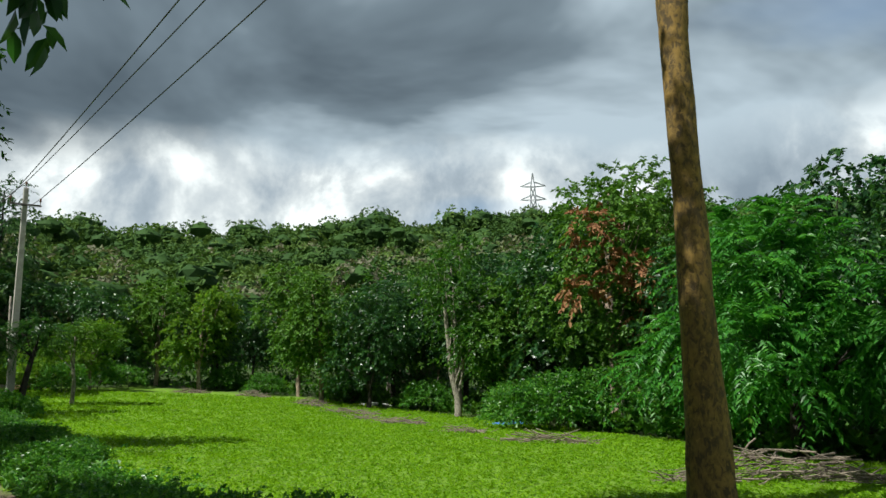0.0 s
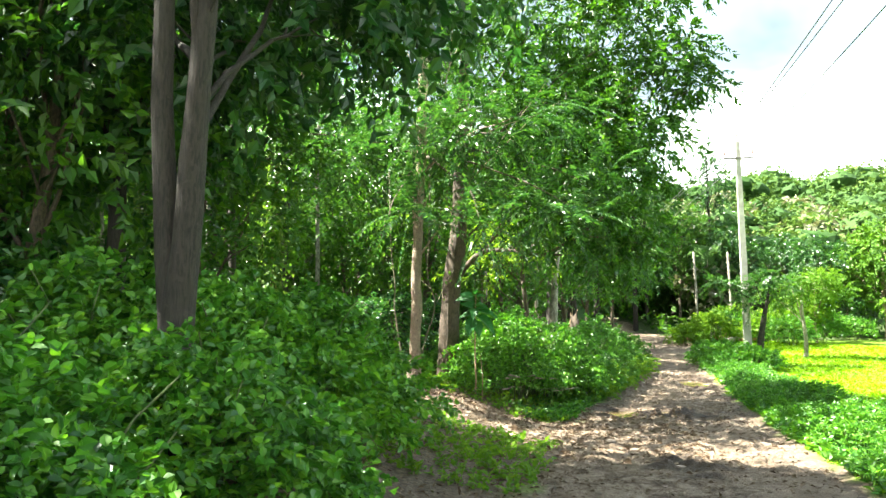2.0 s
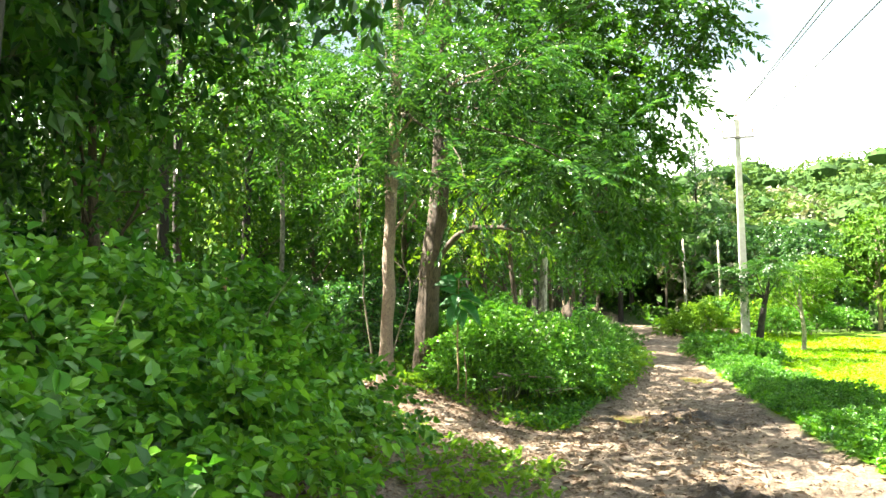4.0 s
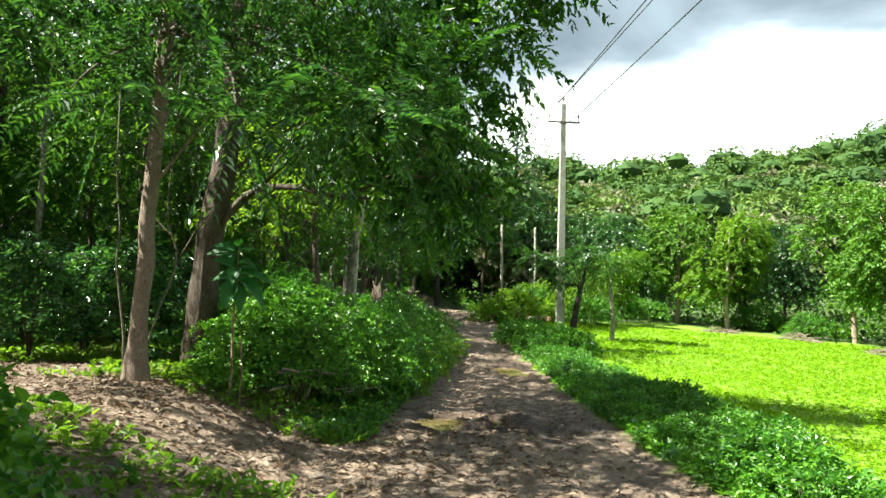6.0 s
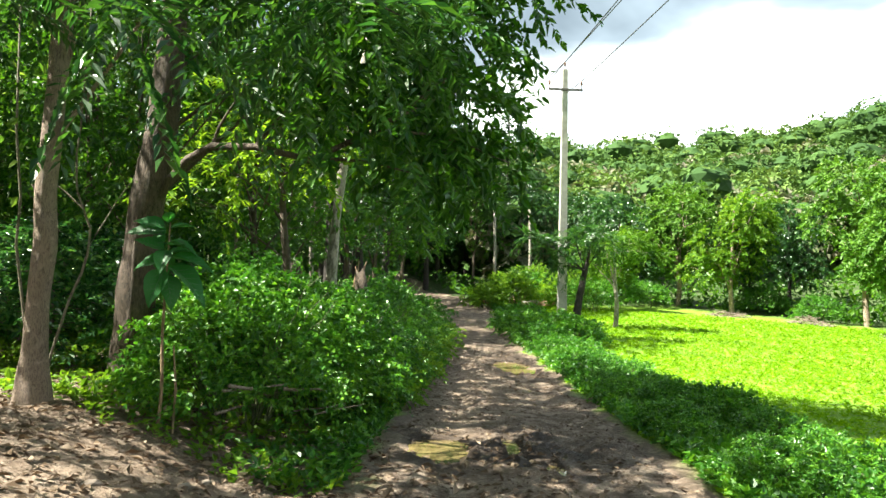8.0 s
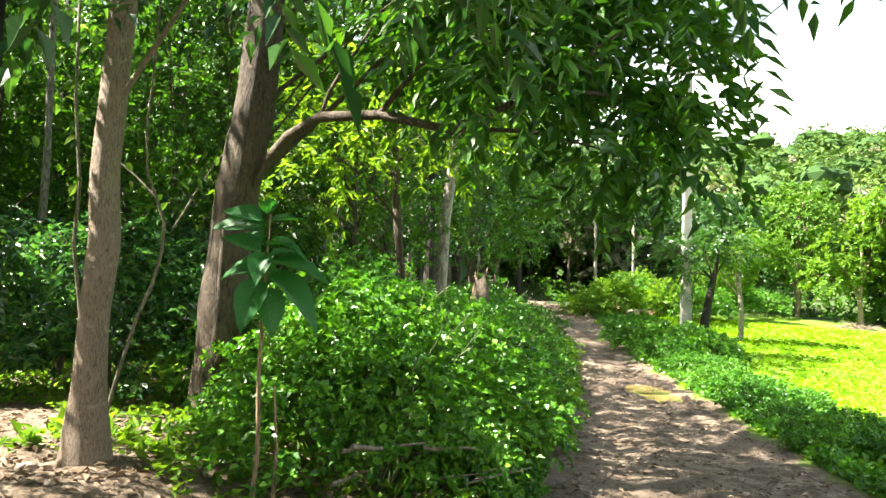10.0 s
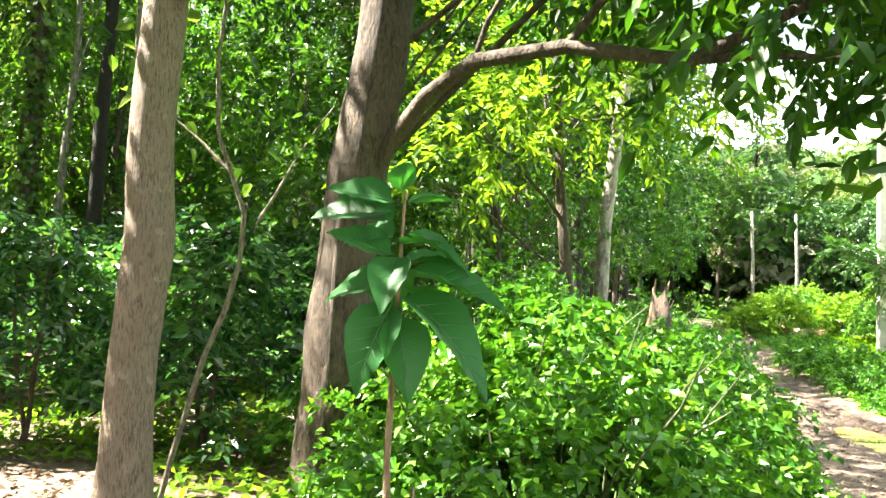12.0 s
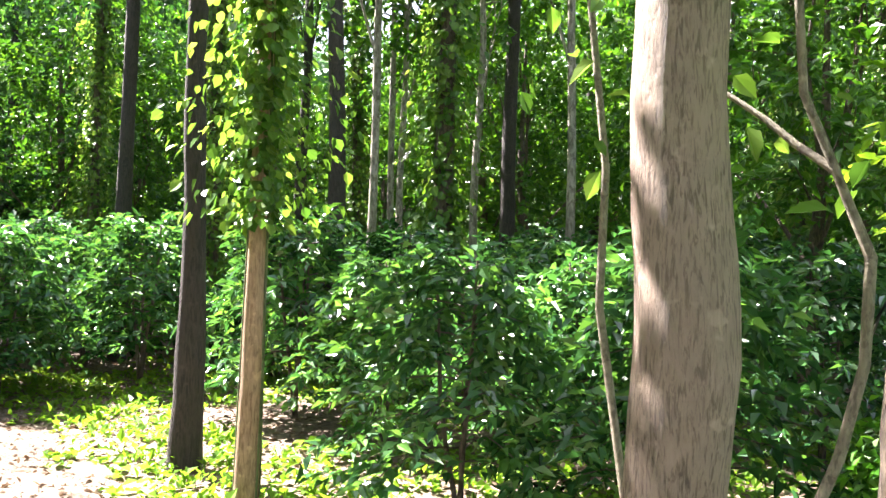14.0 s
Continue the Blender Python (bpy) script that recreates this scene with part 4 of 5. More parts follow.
for x, y, turn, size in [(-1.95, 19.4, 80, 1.0), (-3.1, 19.6, 130, 1.1), (-1.6, 21.4, 160, 0.95), (-1.25, 23.6, 220, 0.9), (-2.6, 22.6, 300, 1.15), (-0.95, 26.0, 20, 0.85), (-0.55, 28.6, 100, 0.85), (-0.2, 31.4, 190, 0.85), (-1.9, 26.5, 70, 1.1), (-1.2, 30.5, 10, 1.2)]:
    again(mid, x, y, turn, size)
light = bush("pale_bush", "low bush with fresh yellow-green leaves", 71, 0.7, 0.8, 330, 11, 0.24, 0.085, 0.55, m_leaf_light, 0.3, 14, group="low bushes")
place(light, -1.1, 20.2, None, 0, 0.8)
for x, y, turn, size in [(-0.75, 22.4, 60, 0.9), (-0.5, 24.6, 130, 0.9), (-0.1, 27.2, 200, 0.9), (0.2, 29.8, 250, 1.0), (5.0, 46.5, 30, 2.0), (8.3, 47.5, 70, 2.2), (6.8, 50.0, 10, 2.3), (3.8, 45.2, 90, 1.4)]:
    again(light, x, y, turn, size)
low = bush("verge_weed", "clump of dark green weeds on the grass verge", 81, 0.55, 0.42, 300, 8, 0.16, 0.06, 0.66, m_leaf_hedge, 0.2, 10, group="weeds on the verge", category="weed")
place(low, 2.5, 14.0)
rngV = np.random.default_rng(9)
for k in range(62):
    y = 5.5 + k * 0.48 + rngV.uniform(-0.3, 0.3)
    x = float(road_x(y) + road_half(y)) + 0.30 + abs(rngV.normal(0, 0.62))
    again(low, x, y, rngV.uniform(0, 360), rngV.uniform(0.55, 1.1))
for x, y, s in [(4.0, 32.2, 2.0), (4.4, 31.2, 1.8), (3.6, 33.6, 1.7), (4.9, 33.4, 1.6), (3.4, 30.6, 1.4), (3.5, 35.6, 1.5), (4.2, 37.6, 1.7)]:
    again(low, x, y, x * 70, s)

# ---------------- coffee bushes under the shade trees ----------------
def coffee(seed, label):
    rng = np.random.default_rng(seed)
    top = thing("coffee_bush", label, "bush", "coffee bushes")
    tall = 1.75
    parts = [tube(bent(rng, (0.03 * k, 0, -0.05), (0.2 * math.cos(2.1 * k), 0.2 * math.sin(2.1 * k), tall), 7, 0.05), np.linspace(0.022, 0.008, 7), 6) for k in range(3)]
    o, d = [], []
    for k in range(46):
        h = 0.22 + 0.78 * (k / 46) ** 0.8
        a = k * 2.4 + rng.uniform(-0.3, 0.3)
        reach = 0.95 * (1.12 - h) ** 0.6 * rng.uniform(0.75, 1.1)
        s, e = np.array([0, 0, h * tall]), np.array([reach * math.cos(a), reach * math.sin(a), h * tall + 0.12 - 0.25 * reach])
        line = bent(rng, s, e, 6, 0.06, 0.10)
        parts.append(tube(line, np.linspace(0.008, 0.003, 6), 3))
        for m in range(2, 6):
            o.append(line[m]), d.append(e - s)
            o.append(line[m]), d.append(np.cross(e - s, [0, 0, 1]) * rng.choice([-1, 1]) + 0.4 * (e - s))
    put("stem", mesh_from("stem", *joined(parts), m_bark_brown, True), top)
    put("foliage", mesh_from("foliage", *sprays(rng, np.array(o), np.array(d) + rng.normal(0, 0.15, (len(o), 3)), 7, 0.27, 0.118, 0.52, 0.28, 0.8, False, True), m_leaf_coffee), top)
    return top


rngC = np.random.default_rng(77)
c1, c2 = coffee(101, "glossy dark-green coffee bush in the shade"), coffee(102, "glossy dark-green coffee bush in the shade")
place(c1, -6.4, 20.3)
place(c2, -8.0, 21.8)
for gx_ in np.arange(-21, -4.6, 1.6):
    for gy_ in np.arange(3.0, 38, 1.6):
        x, y = gx_ + rngC.uniform(-0.45, 0.45), gy_ + rngC.uniform(-0.45, 0.45)
        way = 16.6 + (-x - 4) * 0.42
        if (-2.6 < y - way < 0.9 and x > -13) or x > -5.0 or (y < way and x > -6.0) or (x < -19 and y < 8):
            continue
        if math.hypot(x + 6.4, y - 20.3) < 1 or math.hypot(x + 8, y - 21.8) < 1 or y > 30 and x > -5.5:
            continue
        again(c1 if rngC.random() < 0.5 else c2, x, y, rngC.uniform(0, 360), rngC.uniform(0.95, 1.25))

# oversized copies added as a backdrop, closing bright sky gaps behind the plantation
for k in range(30):
    again(c1 if k % 2 else c2, -22.5 - 3.2 * (k % 3) + rngC.uniform(-0.8, 0.8), 4.0 + 1.25 * k, 47 * k, rngC.uniform(1.7, 2.3))

# ---------------- shade trees of the plantation ----------------
rngF = np.random.default_rng(3)
shade = tree("shade_tree", "tall slender shade tree with a leafy crown", 111, [(0, 0, -0.1), (0.05, 0, 3), (-0.05, 0.1, 6), (0.1, 0, 12)], [0.17, 0.13, 0.11, 0.04], m_bark_dark,
             lobes_round(rngF, 10, 0, 0, 3.6, 12.5, 2.0, 1.2, 1.9), dict(twigs=520, n=11, twig=0.55, leaf=0.17, width=0.62, droop=0.4, far=True), m_leaf_dark, group="shade trees", branch_from=0.35, branch_r=0.25)
leafy = tree("low_leafy_tree", "small tree with bright leaves hanging low", 121, [(0, 0, -0.1), (0.1, 0.05, 1.5), (0.3, 0, 3.2), (0.3, 0.2, 6)], [0.10, 0.08, 0.06, 0.02], m_bark_brown,
             lobes_round(rngF, 9, 0.2, 0, 2.4, 6.8, 1.7, 0.9, 1.4, 0.65), dict(twigs=540, n=11, twig=0.5, leaf=0.145, width=0.6, far=True, droop=0.3, flatness=0.7), m_leaf, group="low leafy trees", branch_from=0.3)
glowing = tree("bright_leafy_tree", "small tree with sunlit yellow-green layered leaves", 131, [(0, 0, -0.1), (0.05, 0.05, 1.2), (-0.1, 0, 2.6), (-0.2, 0.2, 5)], [0.09, 0.07, 0.05, 0.02], m_bark_brown,
               [(-0.9, -0.3, 3.2, 0.9, 0.35), (0.2, -0.4, 3.5, 1.0, 0.35), (-0.3, 0.5, 4.2, 1.1, 0.4), (0.9, 0.2, 3.9, 0.8, 0.4), (-1.3, -0.6, 2.7, 0.6, 0.3)], dict(twigs=230, n=14, twig=0.5, leaf=0.12, width=0.38, droop=0.25, flatness=0.9), m_leaf_light, branch_from=0.3)
high = tree("high_crowned_tree", "tall bare-stemmed shade tree with a high crown", 115, [(0, 0, -0.1), (0.05, 0, 3), (-0.08, 0.1, 7), (0.1, 0, 13)], [0.16, 0.12, 0.10, 0.04], m_bark_dark,
            lobes_round(rngF, 7, 0, 0, 8.0, 13.5, 1.6, 1.0, 1.6), dict(twigs=190, n=11, twig=0.55, leaf=0.18, width=0.6, droop=0.4, far=True), m_leaf_dark, group="shade trees", branch_from=0.6, branch_r=0.25)
place(high, -15.5, 21.5)
vine = tree("vine_clad_tree", "shade tree wrapped in a thick climbing vine", 141, [(0, 0, -0.1), (0.03, 0, 3), (0.0, 0.05, 6), (0.1, 0, 11)], [0.12, 0.10, 0.09, 0.04], m_bark_brown,
            lobes_round(rngF, 6, 0, 0, 7.0, 11.5, 1.6, 1.2, 1.8), dict(twigs=190, n=11, twig=0.55, leaf=0.16, width=0.6, far=True, droop=0.4), m_leaf_dark, group="vine-clad trees",
            extra=lambda top, rng, line, rad: vine_on(top, rng, line, rad, 1.1, 8.0, 3400, 0.095, 0.5), branch_from=0.6)
thin = tree("slender_tree", "thin pale-stemmed tree of the plantation", 151, [(0, 0, -0.1), (0.1, 0, 2.5), (0.0, 0.1, 5), (0.15, 0.0, 9)], [0.075, 0.06, 0.05, 0.02], m_bark_pale,
            lobes_round(rngF, 5, 0, 0, 5.0, 9.5, 1.1, 0.8, 1.3), dict(twigs=130, n=11, twig=0.5, leaf=0.15, width=0.6, far=True, droop=0.4), m_leaf, group="slender trees", branch_from=0.5)
place(leafy, -6.0, 24.5, None, 0, 0.95)
place(glowing, -2.5, 20.9, None, 10, 1.0)
# the ones that stand out behind the clearing
tan = tree("tan_vine_tree", "tree with a smooth tan trunk and pale creeper leaves", 161, [(0, 0, -0.1), (0.03, 0, 1.5), (0.06, 0, 3), (0.05, 0.05, 9)], [0.085, 0.064, 0.058, 0.04], m_bark_tan,
           lobes_round(rngF, 4, 0, 0, 6.5, 9.5, 1.2, 1.0, 1.5), dict(twigs=60, n=11, twig=0.5, leaf=0.17, width=0.42, droop=0.4), m_leaf, 14,
           extra=lambda top, rng, line, rad: vine_on(top, rng, line, rad, 1.9, 7.0, 3400, 0.088, 0.62), branch_from=0.6)
place(tan, -7.95, 18.35)
place(vine, -10.4, 23.4, None, 0, 1.25)
place(shade, -6.2, 40.0, None, 30, 1.0)
place(tree("dark_stemmed_tree", "dark mottled tree trunk at the edge of the coffee bushes", 118, [(0, 0, -0.1), (0.05, 0, 1.5), (-0.04, 0, 3), (-0.12, 0.1, 6), (-0.3, 0.3, 11)], [0.14, 0.088, 0.08, 0.07, 0.04], m_bark_dark,
           [(-1.2, 1.8, 9.5, 1.2, 0.8), (-1.8, 0.6, 11.0, 1.2, 0.8), (-0.4, 2.2, 11.2, 1.1, 0.8)], dict(twigs=150, n=11, twig=0.55, leaf=0.17, width=0.6, droop=0.4, far=True), m_leaf_dark, 12, rough=0.07, branch_from=0.7, branch_r=0.25), -9.0, 18.55)
place(thin, -13.0, 24.6, None, 0, 1.3)
# two more, added for their high crowns to shade the leafy trees eastward
again(high, -11.5, 22.4, 80, 1.0)
again(high, -10.6, 25.4, 200, 1.0)
for x, y, s in [(-14.6, 27.0, 1.25), (-13.6, 26.2, 1.15), (-9.7, 25.6, 1.2), (-17.5, 25.8, 1.1)]:
    again(thin, x, y, 37 * x, s)
for x, y, s in [(-12.6, 22.2, 1.0), (-6.4, 26.0, 0.9), (-11.0, 11.6, 1.0)]:
    again(vine, x, y, 51 * x, s)
for gx_ in np.arange(-30, -3.5, 3.3):
    for gy_ in np.arange(-1.0, 52, 3.3):
        x, y = gx_ + rngF.uniform(-1.1, 1.1), gy_ + rngF.uniform(-1.1, 1.1)
        way = 16.6 + (-x - 4) * 0.42
        sun_gap = (abs(y - 14.1) < 2.2 and -11.5 < x) or (19 < y < 29 and -9.5 < x and rngF.random() < 0.6) or (abs(y - 20.6) < 1.8 and -9.5 < x) or (y < 8.5 and x > -9.0) or (16.6 < y < 20.6 and x > -17.5)
        if abs(y - way + 1.0) < 2.4 and x > -13 or x > -4.9 and y < 24 or math.hypot(x + 4.2, y - 17.4) < 2.6 or sun_gap or abs(x + 9.2) < 1.6 and abs(y - 19) < 2 or x > -15 and 11 < y < 30 and rngF.random() < 0.5:
            continue
        k = rngF.random()
        if x < -5.8 and 16 < y < 36 and x > -21:
            if rngF.random() < 0.42:
                continue
            again(vine if k < 0.3 else thin if k < 0.65 else high, x, y, rngF.uniform(0, 360), rngF.uniform(0.9, 1.2))
            continue
        again(shade if k < 0.34 else vine if k < 0.46 else leafy if k < 0.80 else thin, x, y, rngF.uniform(0, 360), rngF.uniform(0.85, 1.2))
for x, y, s, kind in [(-3.6, 24.8, 0.85, leafy), (-3.2, 28.0, 0.9, leafy), (-2.6, 31.0, 1.0, shade), (-2.2, 33.5, 1.05, leafy), (-1.9, 36.5, 1.1, shade), (-1.4, 40.0, 1.1, leafy), (-1.0, 43.5, 1.1, shade), (-0.2, 48, 1.1, leafy),
                      (1.5, 55.5, 1.1, shade), (4.5, 57, 1.1, leafy), (-5.4, 10.8, 0.7, leafy), (-5.9, 9.6, 0.75, shade), (-7.9, 10.6, 0.9, leafy), (-7.4, 9.0, 0.95, shade), (-8.2, 6.6, 0.9, leafy), (-10.8, 9.4, 1.05, shade), (-6.6, 9.0, 1.0, leafy), (-9.4, 11.0, 1.0, leafy), (-9.0, 8.0, 1.05, shade), (-12.5, 12.5, 1.1, leafy), (2.5, 60, 1.1, shade), (7.0, 60, 1.0, shade)]:
    again(kind, x, y, 83 * y, s)

for k in range(18):
    again(leafy, -25.5 + 3.4 * (k % 6) + rngF.uniform(-1, 1), 29.5 + 4.2 * (k // 6) + rngF.uniform(-1, 1), 61 * k, rngF.uniform(0.95, 1.25))

# broken stumps and a leaning pale trunk where the bushes end
def stump(name, label, seed, tall, r, mat):
    rng = np.random.default_rng(seed)
    top = thing(name, label, "tree stump")
    n, seg = 9, 12
    zz = np.linspace(-0.1, tall, n)
    q = np.stack([0.12 * np.sin(1.4 * zz), 0.05 * np.cos(2 * zz), zz], 1)
    v, f, cap = tube(q, np.interp(zz, [-0.1, 0.3, tall], [r * 1.5, r, r * 0.8]), seg, 0.12, rng)
    v[(n - 1) * seg:n * seg, 2] += rng.uniform(-0.12, 0.30, seg)
    put("trunk", mesh_from("trunk", *joined([(v, f, cap)]), mat, True), top)
    spl = [tube(bent(rng, (r * 0.6 * math.cos(a), r * 0.6 * math.sin(a), tall - 0.2), (r * 1.2 * math.cos(a) + 0.1, r * 1.2 * math.sin(a), tall + rng.uniform(0.1, 0.45)), 4, 0.1), [0.04, 0.03, 0.02, 0.006], 5) for a in (0.4, 2.0, 3.9, 5.2)]
    put("splintered_top", mesh_from("splintered_top", *joined(spl), m_bark_tan, True), top)
    return top


place(stump("broken_stump", "broken splintered brown tree stump", 171, 1.75, 0.13, m_bark_brown), -1.55, 23.2)
place(stump("dark_stump", "dark rotten stump with broken top", 172, 1.6, 0.12, m_bark_brown), -2.75, 23.3)
pale = thing("pale_leaning_trunk", "pale bare leaning trunk among the bushes", "tree")
put("trunk", mesh_from("trunk", *joined([tube(np.array([(0, 0, -0.1), (0.05, 0, 1.5), (0.12, 0, 3), (0.3, 0, 4.6), (0.7, 0.2, 7)]), [0.13, 0.11, 0.10, 0.095, 0.06], 10, 0.10, rngF)]), m_bark_pale, True), pale)
place(pale, -2.2, 25.4)


# ---------------- pole and wires ----------------
PX, PY = 4.74, 34.0
pz = height(PX, PY)
pole = thing("utility_pole", "tall grey concrete utility pole with iron crossarm", "utility pole")
bm = bmesh.new()
prof = [(-0.2, 0.15, 0.11), (8.75, 0.085, 0.075)]
ring = []
for z, a, b in prof:
    ring.append([bm.verts.new((x * a, y * b, z)) for x, y in ((-1, -1), (1, -1), (1, 1), (-1, 1))])
for k in range(4):
    bm.faces.new([ring[0][k], ring[0][(k + 1) % 4], ring[1][(k + 1) % 4], ring[1][k]])
bm.faces.new(ring[1])
bmesh.ops.bevel(bm, geom=bm.edges[:], offset=0.012, segments=1, affect="EDGES")
me = bpy.data.meshes.new("shaft")
bm.to_mesh(me)
bm.free()
me.materials.append(m_concrete)
put("shaft", me, pole)


def box_mesh(name, sx, sy, sz, mat, bevel=0.006):
    b = bmesh.new()
    bmesh.ops.create_cube(b, size=1)
    for v in b.verts:
        v.co.x, v.co.y, v.co.z = v.co.x * sx, v.co.y * sy, v.co.z * sz
    if bevel:
        bmesh.ops.bevel(b, geom=b.edges[:], offset=bevel, segments=2, affect="EDGES")
    m = bpy.data.meshes.new(name)
    b.to_mesh(m)
    b.free()
    m.materials.append(mat)
    return m


arm = put("crossarm", box_mesh("crossarm", 1.15, 0.07, 0.07, m_iron), pole)
arm.location = (0, -0.11, 8.05)
clamp = put("clamp", box_mesh("clamp", 0.2, 0.19, 0.09, m_iron), pole)
clamp.location = (0, 0, 8.05)
tops = []
for x, z in ((-0.53, 8.09), (0.53, 8.09), (0.0, 8.75)):
    zz = np.array([0, 0.12, 0.13, 0.16, 0.17, 0.20, 0.21, 0.25, 0.27])
    rr = np.array([0.012, 0.012, 0.04, 0.045, 0.028, 0.042, 0.028, 0.036, 0.012])
    ins = put("insulator", mesh_from("insulator", *joined([tube(np.stack([0 * zz, 0 * zz, zz], 1), rr, 10)]), m_ceramic, True), pole, "brown ceramic pin insulator")
    ins.location = (x, -0.11 if x else 0, z)
    tops.append((x, z + 0.26))
pole.location = (PX, PY, pz)
for (x, z), near_x in zip(tops, (4.5, 5.0, 5.2)):
    t = np.linspace(0, 1, 40)
    for y1, x1 in ((-14.0, near_x), (80.0, 2.0)):
        a, b = np.array([PX + x, PY, pz + z]), np.array([x1 + x, y1, z + (0.2 if y1 < 0 else 2.4)])
        q = a + (b - a) * t[:, None]
        q[:, 2] -= 0.3 * 4 * t * (1 - t)
        w = put("power_line", mesh_from("power_line", *joined([tube(q, np.full(40, 0.015), 5)]), m_wire, True))
        tagged(w, "thin dark overhead power line", "power line", "overhead wires")

# small leaning tree at the pole's foot
tree("feathery_sapling", "small leaning dark-stemmed tree with feathery leaves", 181, [(0, 0, -0.1), (0.10, 0, 0.6), (0.22, 0, 1.3), (0.42, 0.1, 2.1)], [0.12, 0.10, 0.08, 0.035], m_bark_dark,
     [(-0.55, 0, 2.2, 0.45, 0.45), (-0.9, 0.1, 2.45, 0.35, 0.4), (0.1, 0.1, 2.35, 0.5, 0.45), (0.75, 0.1, 2.3, 0.5, 0.4), (-0.25, -0.2, 1.75, 0.35, 0.6), (0.5, 0.0, 2.6, 0.4, 0.4)], dict(twigs=230, n=16, twig=0.34, leaf=0.10, width=0.36, droop=0.3, flatness=0.8, feather=True), m_leaf_dark, branch_from=0.75, branch_r=0.3).matrix_world = Matrix.Translation((4.95, 33.4, height(4.95, 33.4))) @ Matrix.Scale(1.3, 4)
place(tree("spreading_tree", "small pale-stemmed tree with a flat spreading bright crown", 185, [(0, 0, -0.1), (0.05, 0, 0.9), (-0.05, 0, 1.9), (0.0, 0.1, 3.3)], [0.10, 0.085, 0.07, 0.03], m_bark_pale,
           [(-1.3, 0, 2.7, 0.7, 0.4), (-0.4, 0.2, 3.1, 0.8, 0.4), (0.5, -0.1, 3.3, 0.8, 0.4), (1.3, 0.1, 2.9, 0.65, 0.4), (-0.8, -0.5, 2.4, 0.5, 0.4)], dict(twigs=300, n=14, twig=0.5, leaf=0.15, width=0.42, droop=0.35, flatness=0.8, feather=True), m_leaf_meadow, branch_from=0.5), 7.8, 38.2)

# ---------------- meadow trees and far bushes ----------------
rngM = np.random.default_rng(19)
round_tree = tree("meadow_tree", "rounded sunlit green tree at the meadow's edge", 201, [(0, 0, -0.1), (0.1, 0, 1.2), (0.0, 0.1, 2.5), (0.1, 0, 5.5)], [0.15, 0.12, 0.10, 0.04], m_bark_grey,
                  lobes_round(rngM, 9, 0, 0, 2.2, 6.2, 1.7, 1.0, 1.5, 0.7), dict(twigs=950, n=9, twig=0.45, leaf=0.19, width=0.68, droop=0.35, shell=0.62, far=True), m_leaf_meadow, group="meadow-edge trees", branch_from=0.3)
bright_tree = tree("pale_meadow_tree", "bushy tree with bright yellowish leaves at the meadow's edge", 211, [(0, 0, -0.1), (-0.1, 0, 1.2), (0.0, 0.1, 2.5), (0.1, 0, 5.5)], [0.14, 0.11, 0.09, 0.04], m_bark_grey,
                   lobes_round(rngM, 10, 0, 0, 1.9, 6.0, 1.9, 0.9, 1.5, 0.65), dict(twigs=950, n=9, twig=0.45, leaf=0.19, width=0.68, droop=0.35, shell=0.62, far=True), m_leaf_light, group="meadow-edge trees", branch_from=0.3)
dark_tree = tree("dark_meadow_tree", "dense dark-green tree at the meadow's edge", 221, [(0, 0, -0.1), (0.1, 0, 1.0), (0.0, 0.1, 2.5), (0.1, 0, 6.5)], [0.18, 0.14, 0.10, 0.04], m_bark_dark,
                 lobes_round(rngM, 10, 0, 0, 2.0, 7.0, 2.0, 1.2, 1.8, 0.75), dict(twigs=1000, n=9, twig=0.45, leaf=0.20, width=0.68, droop=0.4, shell=0.62, far=True), m_leaf_dark, group="meadow-edge trees", branch_from=0.3)
fork_tree = tree("forked_pale_tree", "sparse tree with forked pale trunk at the meadow's edge", 231, [(0, 0, -0.1), (0.0, 0, 0.9), (-0.3, 0.1, 2.0), (-0.8, 0, 5.5)], [0.2, 0.17, 0.13, 0.05], m_bark_pale,
                 lobes_round(rngM, 9, 0, 0, 3.2, 7.5, 2.4, 1.2, 1.7, 0.7), dict(twigs=560, n=9, twig=0.5, leaf=0.19, width=0.6, droop=0.4, far=True), m_leaf, group="meadow-edge trees", branch_from=0.25)
place(round_tree, 15.4, 51.5, None, 0, 1.0)
place(bright_tree, 17.3, 48.8, None, 0, 1.0)
place(dark_tree, 21.9, 36.0, None, 0, 0.85)
place(fork_tree, 23.4, 30.2, None, 0, 1.0)
